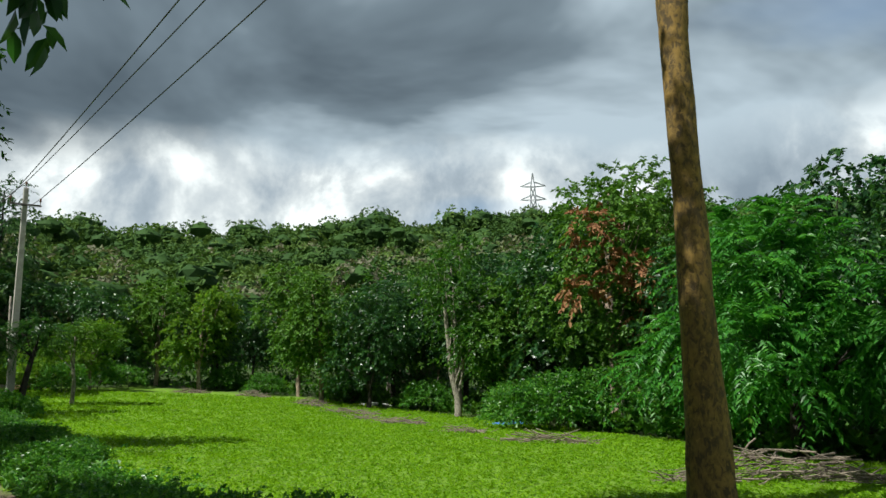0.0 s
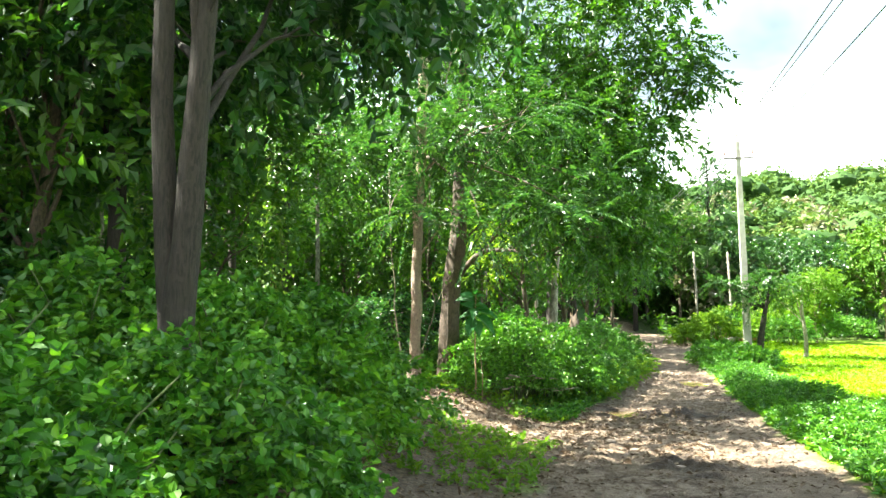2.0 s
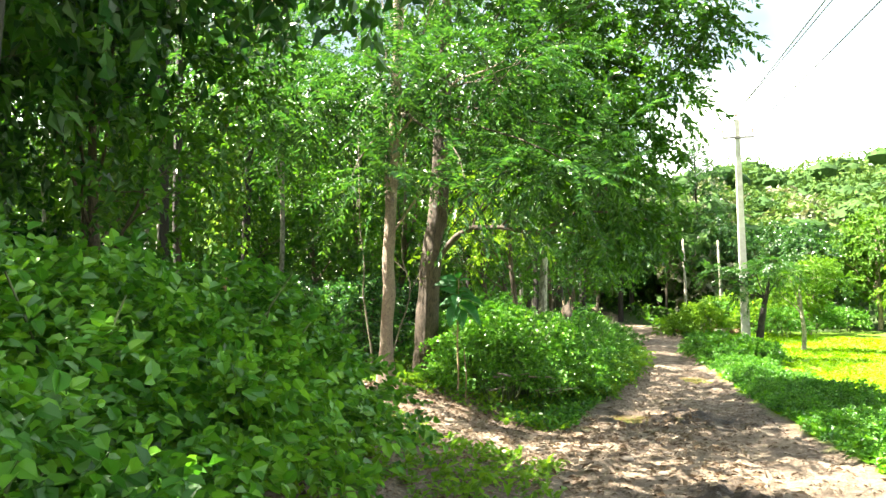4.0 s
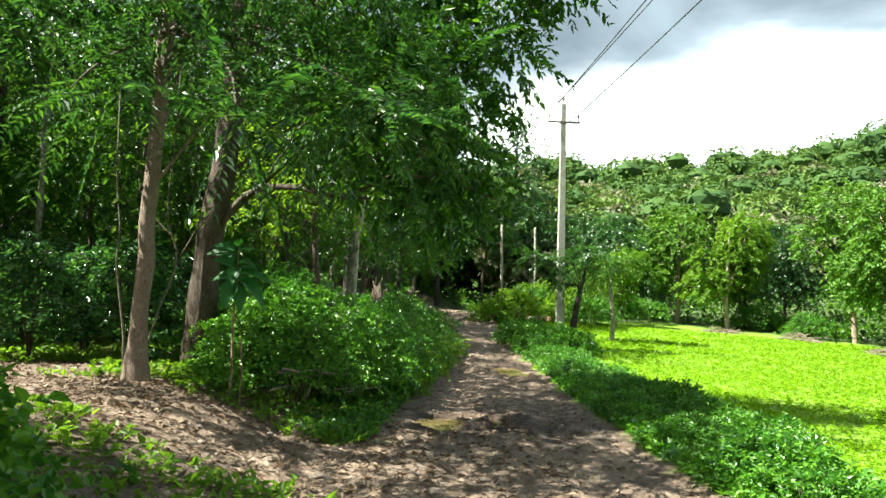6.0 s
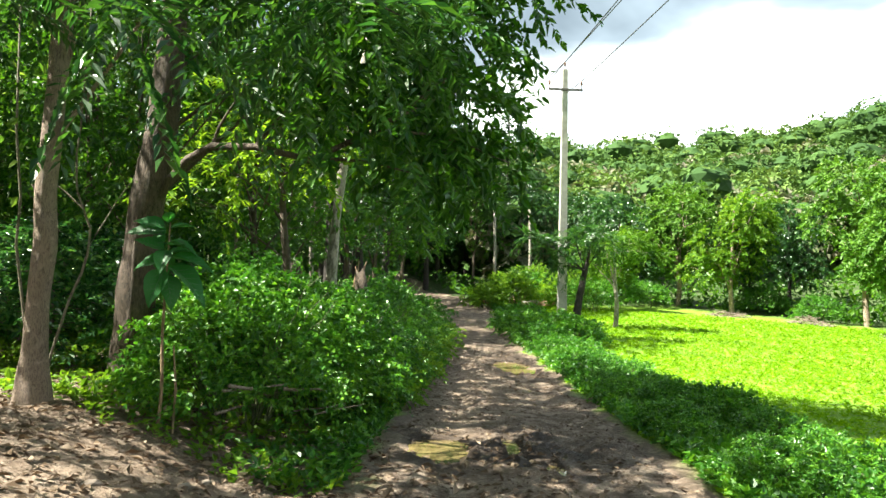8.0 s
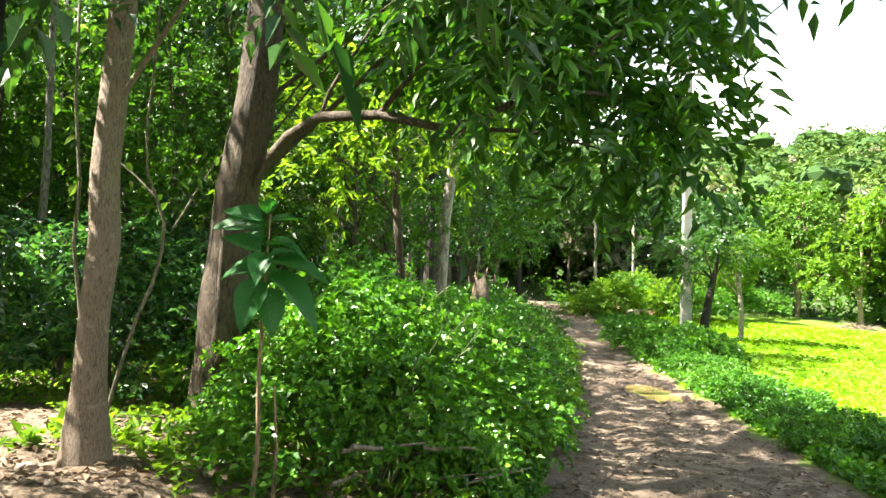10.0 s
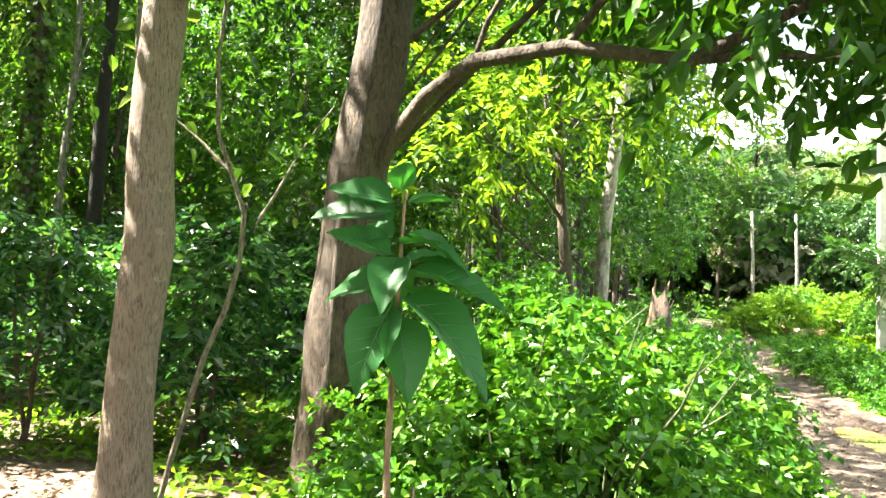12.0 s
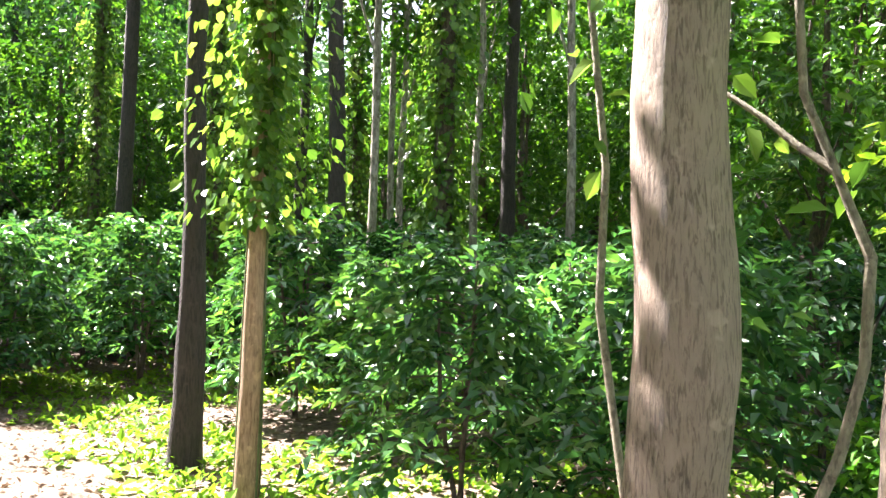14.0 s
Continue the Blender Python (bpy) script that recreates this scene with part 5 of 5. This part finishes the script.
for ob, x, y, s in [(round_tree, 21.1, 39.8, 1.05), (round_tree, 22.3, 45.0, 1.15), (dark_tree, 19.0, 50.5, 0.75), (dark_tree, 12.4, 52.5, 0.8), (bright_tree, 10.5, 47.0, 0.62), (round_tree, 24.4, 42.0, 0.9), (dark_tree, 25.2, 38.8, 1.0),
                    (dark_tree, 26.8, 31.5, 1.1), (round_tree, 25.4, 28.0, 1.0), (dark_tree, 26.2, 25.5, 1.2), (fork_tree, 26.0, 33.5, 1.15), (dark_tree, 28.5, 36.0, 1.1), (dark_tree, 29.5, 29.0, 1.2), (round_tree, 31.0, 42.0, 1.1), (fork_tree, 29.0, 45.0, 1.1),
                    (dark_tree, 11.5, 57.0, 0.8), (round_tree, 15.0, 57.5, 0.75), (dark_tree, 22.5, 52.5, 0.75), (dark_tree, 8.0, 57.0, 0.85), (dark_tree, 4.5, 62.0, 1.0), (round_tree, 26.5, 47.5, 0.8),
                    (dark_tree, 33.0, 36.0, 1.2), (fork_tree, 35.0, 30.0, 1.2), (dark_tree, 34.0, 24.0, 1.3), (round_tree, 30.5, 21.0, 1.2), (dark_tree, 29.0, 14.5, 1.3), (dark_tree, 25.0, 8.0, 1.2)]:
    again(ob, x, y, 71 * x, s)
far_bush = bush("round_bush", "rounded fresh-green bush at the meadow's edge", 241, 1.6, 2.1, 520, 9, 0.36, 0.13, 0.6, m_leaf_hedge, 0.3, 14, group="meadow-edge bushes")
place(far_bush, 20.6, 20.6, None, 0, 1.1)
for x, y, s in [(22.0, 19.2, 1.2), (19.6, 21.9, 0.8), (23.2, 25.5, 0.9), (24.4, 27.2, 0.9), (23.9, 33.6, 0.8), (11.2, 49.0, 0.9), (13.2, 50.2, 0.7), (19.4, 49.6, 0.8), (20.4, 46.0, 0.7), (23.2, 41.2, 0.8), (25.8, 36.0, 0.8), (22.5, 22.5, 1.0), (21.2, 15.2, 0.8), (22.0, 13.0, 0.8), (8.8, 45.5, 0.8), (6.0, 48.5, 0.9)]:
    again(far_bush, x, y, 97 * x, s)

red = tree("half_withered_tree", "big tree, partly green, partly with withered reddish-brown leaves", 251, [(0, 0, -0.2), (0.2, 0, 2.0), (0.0, 0.1, 4.5), (0.2, 0, 9.5)], [0.3, 0.24, 0.19, 0.06], m_bark_grey,
           lobes_round(rngM, 14, 0.9, 0, 2.8, 9.6, 3.2, 1.4, 2.2, 0.8), dict(twigs=2600, n=9, twig=0.45, leaf=0.20, width=0.66, droop=0.4, shell=0.62, far=True), m_leaf_meadow, branch_from=0.3, branch_r=0.22)
v, f = crown(rngM, [(-2.3, -1.2, 7.6, 1.0, 0.7), (-1.2, -2.2, 6.0, 1.1, 0.6), (0.3, -2.6, 5.2, 1.1, 0.5), (-2.8, -1.0, 5.2, 0.7, 0.6), (-0.6, -2.4, 4.2, 0.5, 0.5)], 240, 10, 0.5, 0.2, 0.55, 0.6)
put("withered_leaves", mesh_from("withered_leaves", v, f, m_leaf_dry), red, "withered reddish-brown leaves")
place(red, 24.0, 20.9, None, 0, 1.0)

feather = tree("feathery_tree", "broad tree with layered feathery bright green leaves down to the ground", 261, [(0, 0, -0.2), (0.1, 0, 1.5), (0.0, 0.1, 3.5), (0.1, 0, 6.5)], [0.22, 0.18, 0.13, 0.04], m_bark_dark,
               [(-1.7, -0.8, 2.2, 0.9, 0.6), (1.2, -1.2, 2.4, 1.0, 0.6), (-0.2, -1.8, 3.0, 1.2, 0.6), (-1.7, 0.2, 3.4, 1.3, 0.7), (1.6, 0.2, 3.5, 1.4, 0.7), (0.0, 0.0, 4.6, 1.5, 0.7), (-0.8, 0.4, 5.8, 1.1, 0.8), (1.0, -0.3, 5.9, 1.2, 0.8), (0.4, 0.2, 6.9, 0.8, 0.9), (2.8, -0.8, 2.6, 1.2, 0.7), (0.4, 1.6, 2.5, 1.3, 0.7)],
               dict(twigs=900, n=22, twig=1.0, leaf=0.24, width=0.38, droop=0.5, flatness=0.85, feather=True), m_leaf_fern, branch_from=0.2)
place(feather, 17.6, 9.9, None, 0, 0.82)
again(feather, 20.6, 12.8, 120, 0.88)
again(dark_tree, 22.5, 10.5, 40, 0.8)
again(dark_tree, 23.0, 16.0, 90, 0.88)
again(feather, 18.6, 5.2, 220, 1.1)

# ---------------- the near yellow-barked trunk, wood and brush heaps ----------------
tree("yellow_barked_tree", "straight tall trunk with mottled yellow and brown bark", 271, [(0.05, 0, -0.15), (0.03, 0, 1.0), (0.0, 0, 2.2), (-0.06, 0.0, 4.0), (-0.14, 0, 5.9), (-0.12, 0, 6.3), (-0.2, 0, 11)], [0.31, 0.26, 0.215, 0.19, 0.175, 0.205, 0.13], m_bark_yellow,
     lobes_round(rngM, 8, 0, 0, 9.5, 13.5, 2.6, 1.4, 2.0, 0.7), dict(twigs=360, n=11, twig=0.6, leaf=0.2, width=0.42, droop=0.4), m_leaf, 20, rough=0.035, branch_from=0.8).matrix_world = Matrix.Translation((8.15, 5.72, height(8.15, 5.72)))


def brush_heap(seed, label, length, wide, high, count, mat, name="brush_heap"):
    rng = np.random.default_rng(seed)
    parts = []
    for k in range(count):
        c = np.array([rng.uniform(-0.5, 0.5) * length, rng.normal(0, 0.22) * wide, 0])
        c[2] = high * rng.random() * max(0.1, 1 - (2 * c[0] / length) ** 2) * max(0.1, 1 - (c[1] / wide) ** 2)
        a = rng.normal(0, 0.5)
        d = np.array([math.cos(a), math.sin(a), rng.normal(0, 0.16)]) * rng.uniform(0.2, 0.6) * min(length, 2.2)
        r = rng.uniform(0.006, 0.022)
        q = bent(rng, c - d / 2, c + d / 2, 5, 0.12)
        q[:, 2] = np.maximum(q[:, 2], 0.01)
        parts.append(tube(q, np.linspace(r, r * 0.4, 5), 5))
    return tagged(put(name, mesh_from(name, *joined(parts), mat, True)), label, "brush heap", "heaps of cut branches", "stuff")


wood = brush_heap(301, "long heap of cut dry branches on the grass", 4.0, 0.9, 0.55, 170, m_wood_dry)
place(wood, 12.2, 7.4, None, 152)
for k, (x, y, l, w, h, turn) in enumerate([(15.4, 16.0, 2.6, 0.9, 0.32, -42), (17.0, 26.0, 2.2, 0.6, 0.28, 120), (18.6, 33.0, 3.2, 0.8, 0.32, 118), (19.2, 38.0, 3.0, 0.7, 0.35, 105), (18.8, 44.5, 2.4, 0.7, 0.4, 110), (16.2, 20.8, 1.8, 0.6, 0.22, 128), (17.8, 29.4, 2.6, 0.5, 0.2, 112), (15.8, 47.0, 2.2, 0.6, 0.3, 150)]):
    place(brush_heap(310 + k, "low heap of cut branches in the meadow", l, w, h, 70, m_wood_dry), x, y, None, turn)
place(brush_heap(330, "dry fallen sticks caught in the bush", 1.3, 0.35, 0.35, 9, m_wood_dry, "fallen_sticks"), -2.05, 16.75, height(-2.05, 16.75) + 0.35, 20)


def rock_mesh(rng, sx, sy, sz, mat):
    b = bmesh.new()
    bmesh.ops.create_icosphere(b, subdivisions=2, radius=0.5)
    off = Vector(rng.uniform(-50, 50, 3))
    for v in b.verts:
        k = 1 + 0.5 * noise.noise(v.co * 2.2 + off)
        v.co = Vector((v.co.x * sx * k, v.co.y * sy * k, v.co.z * sz * k))
    m = bpy.data.meshes.new("rock")
    b.to_mesh(m)
    b.free()
    m.materials.append(mat)
    return m


rngR = np.random.default_rng(55)
heap = thing("rubble_heap", "heap of pale and orange rubble beside the track's bend", "rubble heap")
rocks = [rock_mesh(rngR, *rngR.uniform(0.35, 0.8, 3) * [1, 1, 0.7], m_clay if k % 3 == 0 else m_rock) for k in range(5)]
for k in range(26):
    ob = put("rock", rocks[k % 5], heap)
    x, y = rngR.normal(0, 0.75), rngR.normal(0, 0.4)
    ob.matrix_local = Matrix.Translation((x, y, max(0.05, 0.45 - 0.3 * abs(x)) * rngR.random() + 0.08)) @ Matrix.Rotation(rngR.uniform(0, 6), 4, "Z")
place(heap, 5.6, 47.4)
m_stone = plain('track_stone', (0.15, 0.115, 0.09), (0.30, 0.245, 0.20), 9.0, 0.9)
stones = [rock_mesh(rngR, *rngR.uniform(0.7, 1.2, 3) * [0.10, 0.08, 0.045], m_stone) for k in range(4)]
for k in range(46):
    if k < 26:
        x, y = rngR.uniform(-5, -0.6), rngR.uniform(12.6, 16.4)
    else:
        x, y = rngR.uniform(-1.2, 2.2), rngR.uniform(9, 30)
    if dirt(x, y) < 0.1:
        continue
    ob = tagged(put("stone", stones[k % 4]), "small pale stone half sunk in the dirt", "stone", "stones on the track")
    ob.matrix_world = Matrix.Translation((x, y, height(x, y) + 0.01)) @ Matrix.Rotation(rngR.uniform(0, 6), 4, "Z") @ Matrix.Scale(rngR.uniform(0.5, 1.5), 4)


def sheet(name, label, sx, sy, mat, seed):
    rng = np.random.default_rng(seed)
    n = 14
    u, w = np.meshgrid(np.linspace(-0.5, 0.5, n), np.linspace(-0.5, 0.5, n), indexing="ij")
    z = 0.16 * np.maximum(0, np.cos(u * 3.0)) * np.cos(w * 2.6) + 0.05 * waves(u * sx, w * sy, 5, seed)
    top_ = np.stack([u * sx, w * sy, z + 0.05], -1).reshape(-1, 3)
    low_ = top_ - [0, 0, 0.02]
    i_, j_ = np.meshgrid(np.arange(n - 1), np.arange(n - 1), indexing="ij")
    f = np.stack([i_ * n + j_, (i_ + 1) * n + j_, (i_ + 1) * n + j_ + 1, i_ * n + j_ + 1], -1).reshape(-1, 4)
    return tagged(put(name, mesh_from(name, np.concatenate([top_, low_]), np.concatenate([f, f[:, ::-1] + n * n]), mat, True)), label, "sheet")


place(sheet("blue_tarpaulin", "crumpled blue plastic sheet lying by the bushes", 1.6, 1.0, m_tarp, 3), 21.6, 24.6)
place(sheet("pale_sacking", "pale sheet lying on the grass under the trees", 1.9, 1.2, m_sheet, 4), 23.6, 38.4)
for x, y in ((6.6, 49.5), (4.6, 48.6)):
    post = thing("bare_pole", "thin pale bare wooden pole beside the bend", "pole", "bare poles")
    put("shaft", mesh_from("shaft", *joined([tube(np.array([(0, 0, -0.2), (0.03, 0, 2.5), (-0.03, 0, 5.0)]), [0.085, 0.075, 0.06], 8, 0.03, rngR)]), m_bark_pale, True), post)
    place(post, x, y)

# ---------------- lattice tower on the ridge ----------------
tower = thing("lattice_tower", "grey steel lattice transmission tower beyond the ridge", "transmission tower")
bars = []


def bar(a, b, r=0.16):
    bars.append(tube(np.array([a, (np.array(a) + np.array(b)) / 2, b], float), [r, r, r], 4))


lev = [(0, 4.2), (9, 3.1), (17, 2.2), (24, 1.4), (30, 1.1), (36, 0.9), (42, 0.12)]
sg = ((-1, -1), (1, -1), (1, 1), (-1, 1))
for (z0, w0), (z1, w1) in zip(lev[:-1], lev[1:]):
    for k in range(4):
        (a, b), (c, d) = sg[k], sg[(k + 1) % 4]
        bar((a * w0, b * w0, z0), (a * w1, b * w1, z1), 0.2)
        bar((a * w0, b * w0, z0), (c * w1, d * w1, z1))
        bar((c * w0, d * w0, z0), (a * w1, b * w1, z1))
        bar((a * w1, b * w1, z1), (c * w1, d * w1, z1))
put("frame_work", mesh_from("frame_work", *joined(bars), m_steel), tower)
for z, w in ((24, 1.4), (30, 1.1), (36, 0.9)):
    bars = []
    for s in (-1, 1):
        for b in (-w, w):
            bar((s * w, b, z), (s * 5.6, 0, z + 0.3))
            bar((s * w, b, z + 2.0), (s * 5.6, 0, z + 0.3))
    put("cross_arm", mesh_from("cross_arm", *joined(bars), m_steel), tower)
tower.matrix_world = Matrix.Translation((276, 289.5, float(base_height(276, 289.5)) - 0.2)) @ Matrix.Rotation(radians(-43), 4, "Z") @ Matrix.Scale(1.2, 4)

# ---------------- wooded hillside ----------------
core = bmesh.new()
bmesh.ops.create_icosphere(core, subdivisions=2, radius=1.0)
core_v = np.array([v.co[:] for v in core.verts])
core_f = np.array([[v.index for v in f.verts] for f in core.faces])
core.free()


def hill_trees(seed, count, r0, r1, facets, mesh_name, leaf):
    rng = np.random.default_rng(seed)
    vs, fs, tones_and_shade, n = [], [], [], 0
    while n < count:
        r, az = math.sqrt(rng.uniform(r0 ** 2, r1 ** 2)), radians(rng.uniform(-12, 82))
        x, y = r * math.sin(az), r * math.cos(az)
        z = float(base_height(x, y))
        size = rng.uniform(2.4, 4.8) * (1.15 if r > 140 else 0.85)
        tall = size * rng.uniform(1.1, 1.7)
        grey = (0.5 + 0.5 * float(waves(x, y, 0.05, 6))) > 0.36 and r < 135
        tone = rng.uniform(0.78, 1.0) if grey and rng.random() < 0.7 else rng.beta(1.6, 1.8) * 0.78
        lob = [(x + rng.normal(0, 0.42) * size, y + rng.normal(0, 0.42) * size, z + tall * rng.uniform(0.55, 1.15), size * rng.uniform(0.45, 0.75), 0.7) for _ in range(4)]
        lob.append((x, y, z + 0.45 * tall, size * 0.7, 0.95))
        v, f = crown(rng, lob, facets, 4, 0.7, leaf, 0.66, 0.25, 0.86, far=True)
        tones_and_shade.append(np.full(len(v), tone))
        # cores take the darkest tone, painted shade between the leaves
        tones_and_shade.append(np.full(len(core_v) * len(lob), 0.0))
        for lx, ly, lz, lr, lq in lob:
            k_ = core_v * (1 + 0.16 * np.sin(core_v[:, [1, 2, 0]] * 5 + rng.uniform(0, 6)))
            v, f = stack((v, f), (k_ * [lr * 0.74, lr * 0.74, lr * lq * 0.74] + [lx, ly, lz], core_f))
        vs.append(v)
        fs.append(f)
        n += 1
    v, f = stack(*zip(vs, fs))
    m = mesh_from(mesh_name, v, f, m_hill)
    m.attributes.new("kind", "FLOAT", "POINT").data.foreach_set("value", np.concatenate(tones_and_shade))
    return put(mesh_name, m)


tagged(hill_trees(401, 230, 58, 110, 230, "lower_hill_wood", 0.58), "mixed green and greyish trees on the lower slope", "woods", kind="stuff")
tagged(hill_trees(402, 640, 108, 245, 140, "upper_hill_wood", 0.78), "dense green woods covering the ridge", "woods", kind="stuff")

def back_wood(seed, spots, facets, leaf):
    """Dense far trees, leafy from the ground up, as one mass."""
    rng = np.random.default_rng(seed)
    parts = []
    for x, y in spots:
        z, tall, wide = float(base_height(x, y)), rng.uniform(11, 16), rng.uniform(2.4, 3.4)
        lob = [(x + rng.normal(0, 0.8), y + rng.normal(0, 0.8), z + tall * h, wide * rng.uniform(0.75, 1.1), 0.9) for h in (0.08, 0.28, 0.48, 0.68, 0.88)]
        parts.append(crown(rng, lob, facets, 5, 0.8, leaf, 0.6, 0.3, 0.8, far=True))
        for lx, ly, lz, lr, lq in lob:
            parts.append((core_v * [lr * 0.72, lr * 0.72, lr * lq * 0.72] * (1 + 0.16 * np.sin(core_v[:, [1, 2, 0]] * 5 + rng.uniform(0, 6))) + [lx, ly, lz], core_f))
    return tagged(put("back_wood", mesh_from("back_wood", *stack(*parts), m_leaf_dark)), "dense dark woods behind the plantation", "woods", kind="stuff")


rngW = np.random.default_rng(88)
back_wood(89, [(-33.5 - 4.5 * (k % 2) + rngW.uniform(-1.2, 1.2), -12 + 2.1 * k + rngW.uniform(-1, 1)) for k in range(36)] + [(-31 + 3.3 * k + rngW.uniform(-1, 1), 55 + 4.5 * (k % 2) + rngW.uniform(-1, 1)) for k in range(10)], 330, 0.34)

# ---------------- ground cover ----------------
def cover(name, label, category, seed, pts, size, mat, per=4, tilt=0.7, width=0.6):
    rng = np.random.default_rng(seed)
    n = len(pts)
    z = np.where(dirt(pts[:, 0], pts[:, 1]) > 0.05, road_height(pts[:, 0], pts[:, 1]), base_height(pts[:, 0], pts[:, 1]) + 0.02 * waves(pts[:, 0], pts[:, 1], 1.1, 2))
    p = np.repeat(np.column_stack([pts, z]), per, 0)
    s = np.repeat(size, per) * rng.uniform(0.6, 1.3, n * per)
    p[:, :2] += rng.normal(0, 0.35, (n * per, 2)) * s[:, None]
    p[:, 2] += s * rng.uniform(0.0, 0.9, n * per) * tilt
    d = rng.normal(0, 1, (n * per, 3)) * [1, 1, 0.25] + [0, 0, tilt * 0.7]
    v, f = leaves(p, d, rng.normal(0, 0.35, (n * per, 3)) + [0, 0, 1], s, s * width, plain_cut=True)
    return tagged(put(name, mesh_from(name, v, f, mat)), label, category, kind="stuff")


rngG = np.random.default_rng(66)
k = 85000
dist = 4 + 44 * rngG.random(k) ** 1.25
az = np.radians(rngG.uniform(-4, 72, k))
pts = np.column_stack([dist * np.sin(az), dist * np.cos(az)])
pts = pts[(dirt(pts[:, 0], pts[:, 1]) < -0.02) & (pts[:, 0] > road_x(pts[:, 1])) & (scrub(pts[:, 0], pts[:, 1]) < 0.5)]
cover("meadow_herbs", "low bright-green leafy herbs covering the meadow", "grass", 67, pts, 0.027 + 0.0017 * np.hypot(pts[:, 0], pts[:, 1]), m_grass, 5, 0.6)
k = 16000
dist, az = rngG.uniform(17, 72, k), np.radians(rngG.uniform(-3, 80, k))
pts = np.column_stack([dist * np.sin(az), dist * np.cos(az)])
pts = pts[(scrub(pts[:, 0], pts[:, 1]) > 0.6) & (dirt(pts[:, 0], pts[:, 1]) < 0)]
cover("woodland_scrub", "dark scrub and seedlings under the trees", "undergrowth", 71, pts, rngG.uniform(0.15, 0.42, len(pts)), m_leaf, 5, 1.3)
k = 9000
y = rngG.uniform(3, 46, k)
x = road_x(y) + road_half(y) + 0.05 + np.abs(rngG.normal(0, 0.75, k))
pts = np.column_stack([x, y])
cover("verge_grass", "taller weeds along the edge of the track", "grass", 68, pts[dirt(x, y) < 0.06], np.full((dirt(x, y) < 0.06).sum(), 0.095), m_leaf_hedge, 5, 1.0)
k = 2600
y = rngG.uniform(3, 34, k)
x = road_x(y) - road_half(y) - np.abs(rngG.normal(0, 0.45, k))
ok = (dirt(x, y) < 0.04) & ((y < 7.5) | (y > 13.5) | (x < -2.7))
cover("left_verge_weeds", "trailing weeds where the bushes meet the track", "weeds", 72, np.column_stack([x, y])[ok], np.full(ok.sum(), 0.085), m_leaf_hedge, 6, 1.2)
k = 15000
x, y = rngG.uniform(-15, -1.4, k), rngG.uniform(9.5, 27, k)
ok = (dirt(x, y) < 0.18) & (waves(x, y, 0.9, 8) > -0.4)
cover("floor_weeds", "bright seedlings and weeds on the plantation floor", "weeds", 69, np.column_stack([x, y])[ok], rngG.uniform(0.05, 0.11, ok.sum()), m_leaf_light, 5, 0.9)
k = 90000
x, y = rngG.uniform(-17, 2.2, k), rngG.uniform(8, 30, k)
ok = (x < -1.0) & (rngG.random(k) < 0.85) | (dirt(x, y) > 0.05) & (rngG.random(k) < 0.4)
cover("leaf_litter", "dry fallen leaves scattered on the ground", "leaf litter", 70, np.column_stack([x, y])[ok], rngG.uniform(0.03, 0.085, ok.sum()), m_litter, 1, 0.12, 0.5)
k = 3600
x, y = rngG.uniform(-8, 0.6, k), rngG.uniform(11.5, 17.5, k)
ok = dirt(x, y) > -0.1
cover("coarse_litter", "large curled brown leaves on the bare ground", "leaf litter", 73, np.column_stack([x, y])[ok], rngG.uniform(0.05, 0.12, ok.sum()), m_litter, 1, 0.18, 0.55)
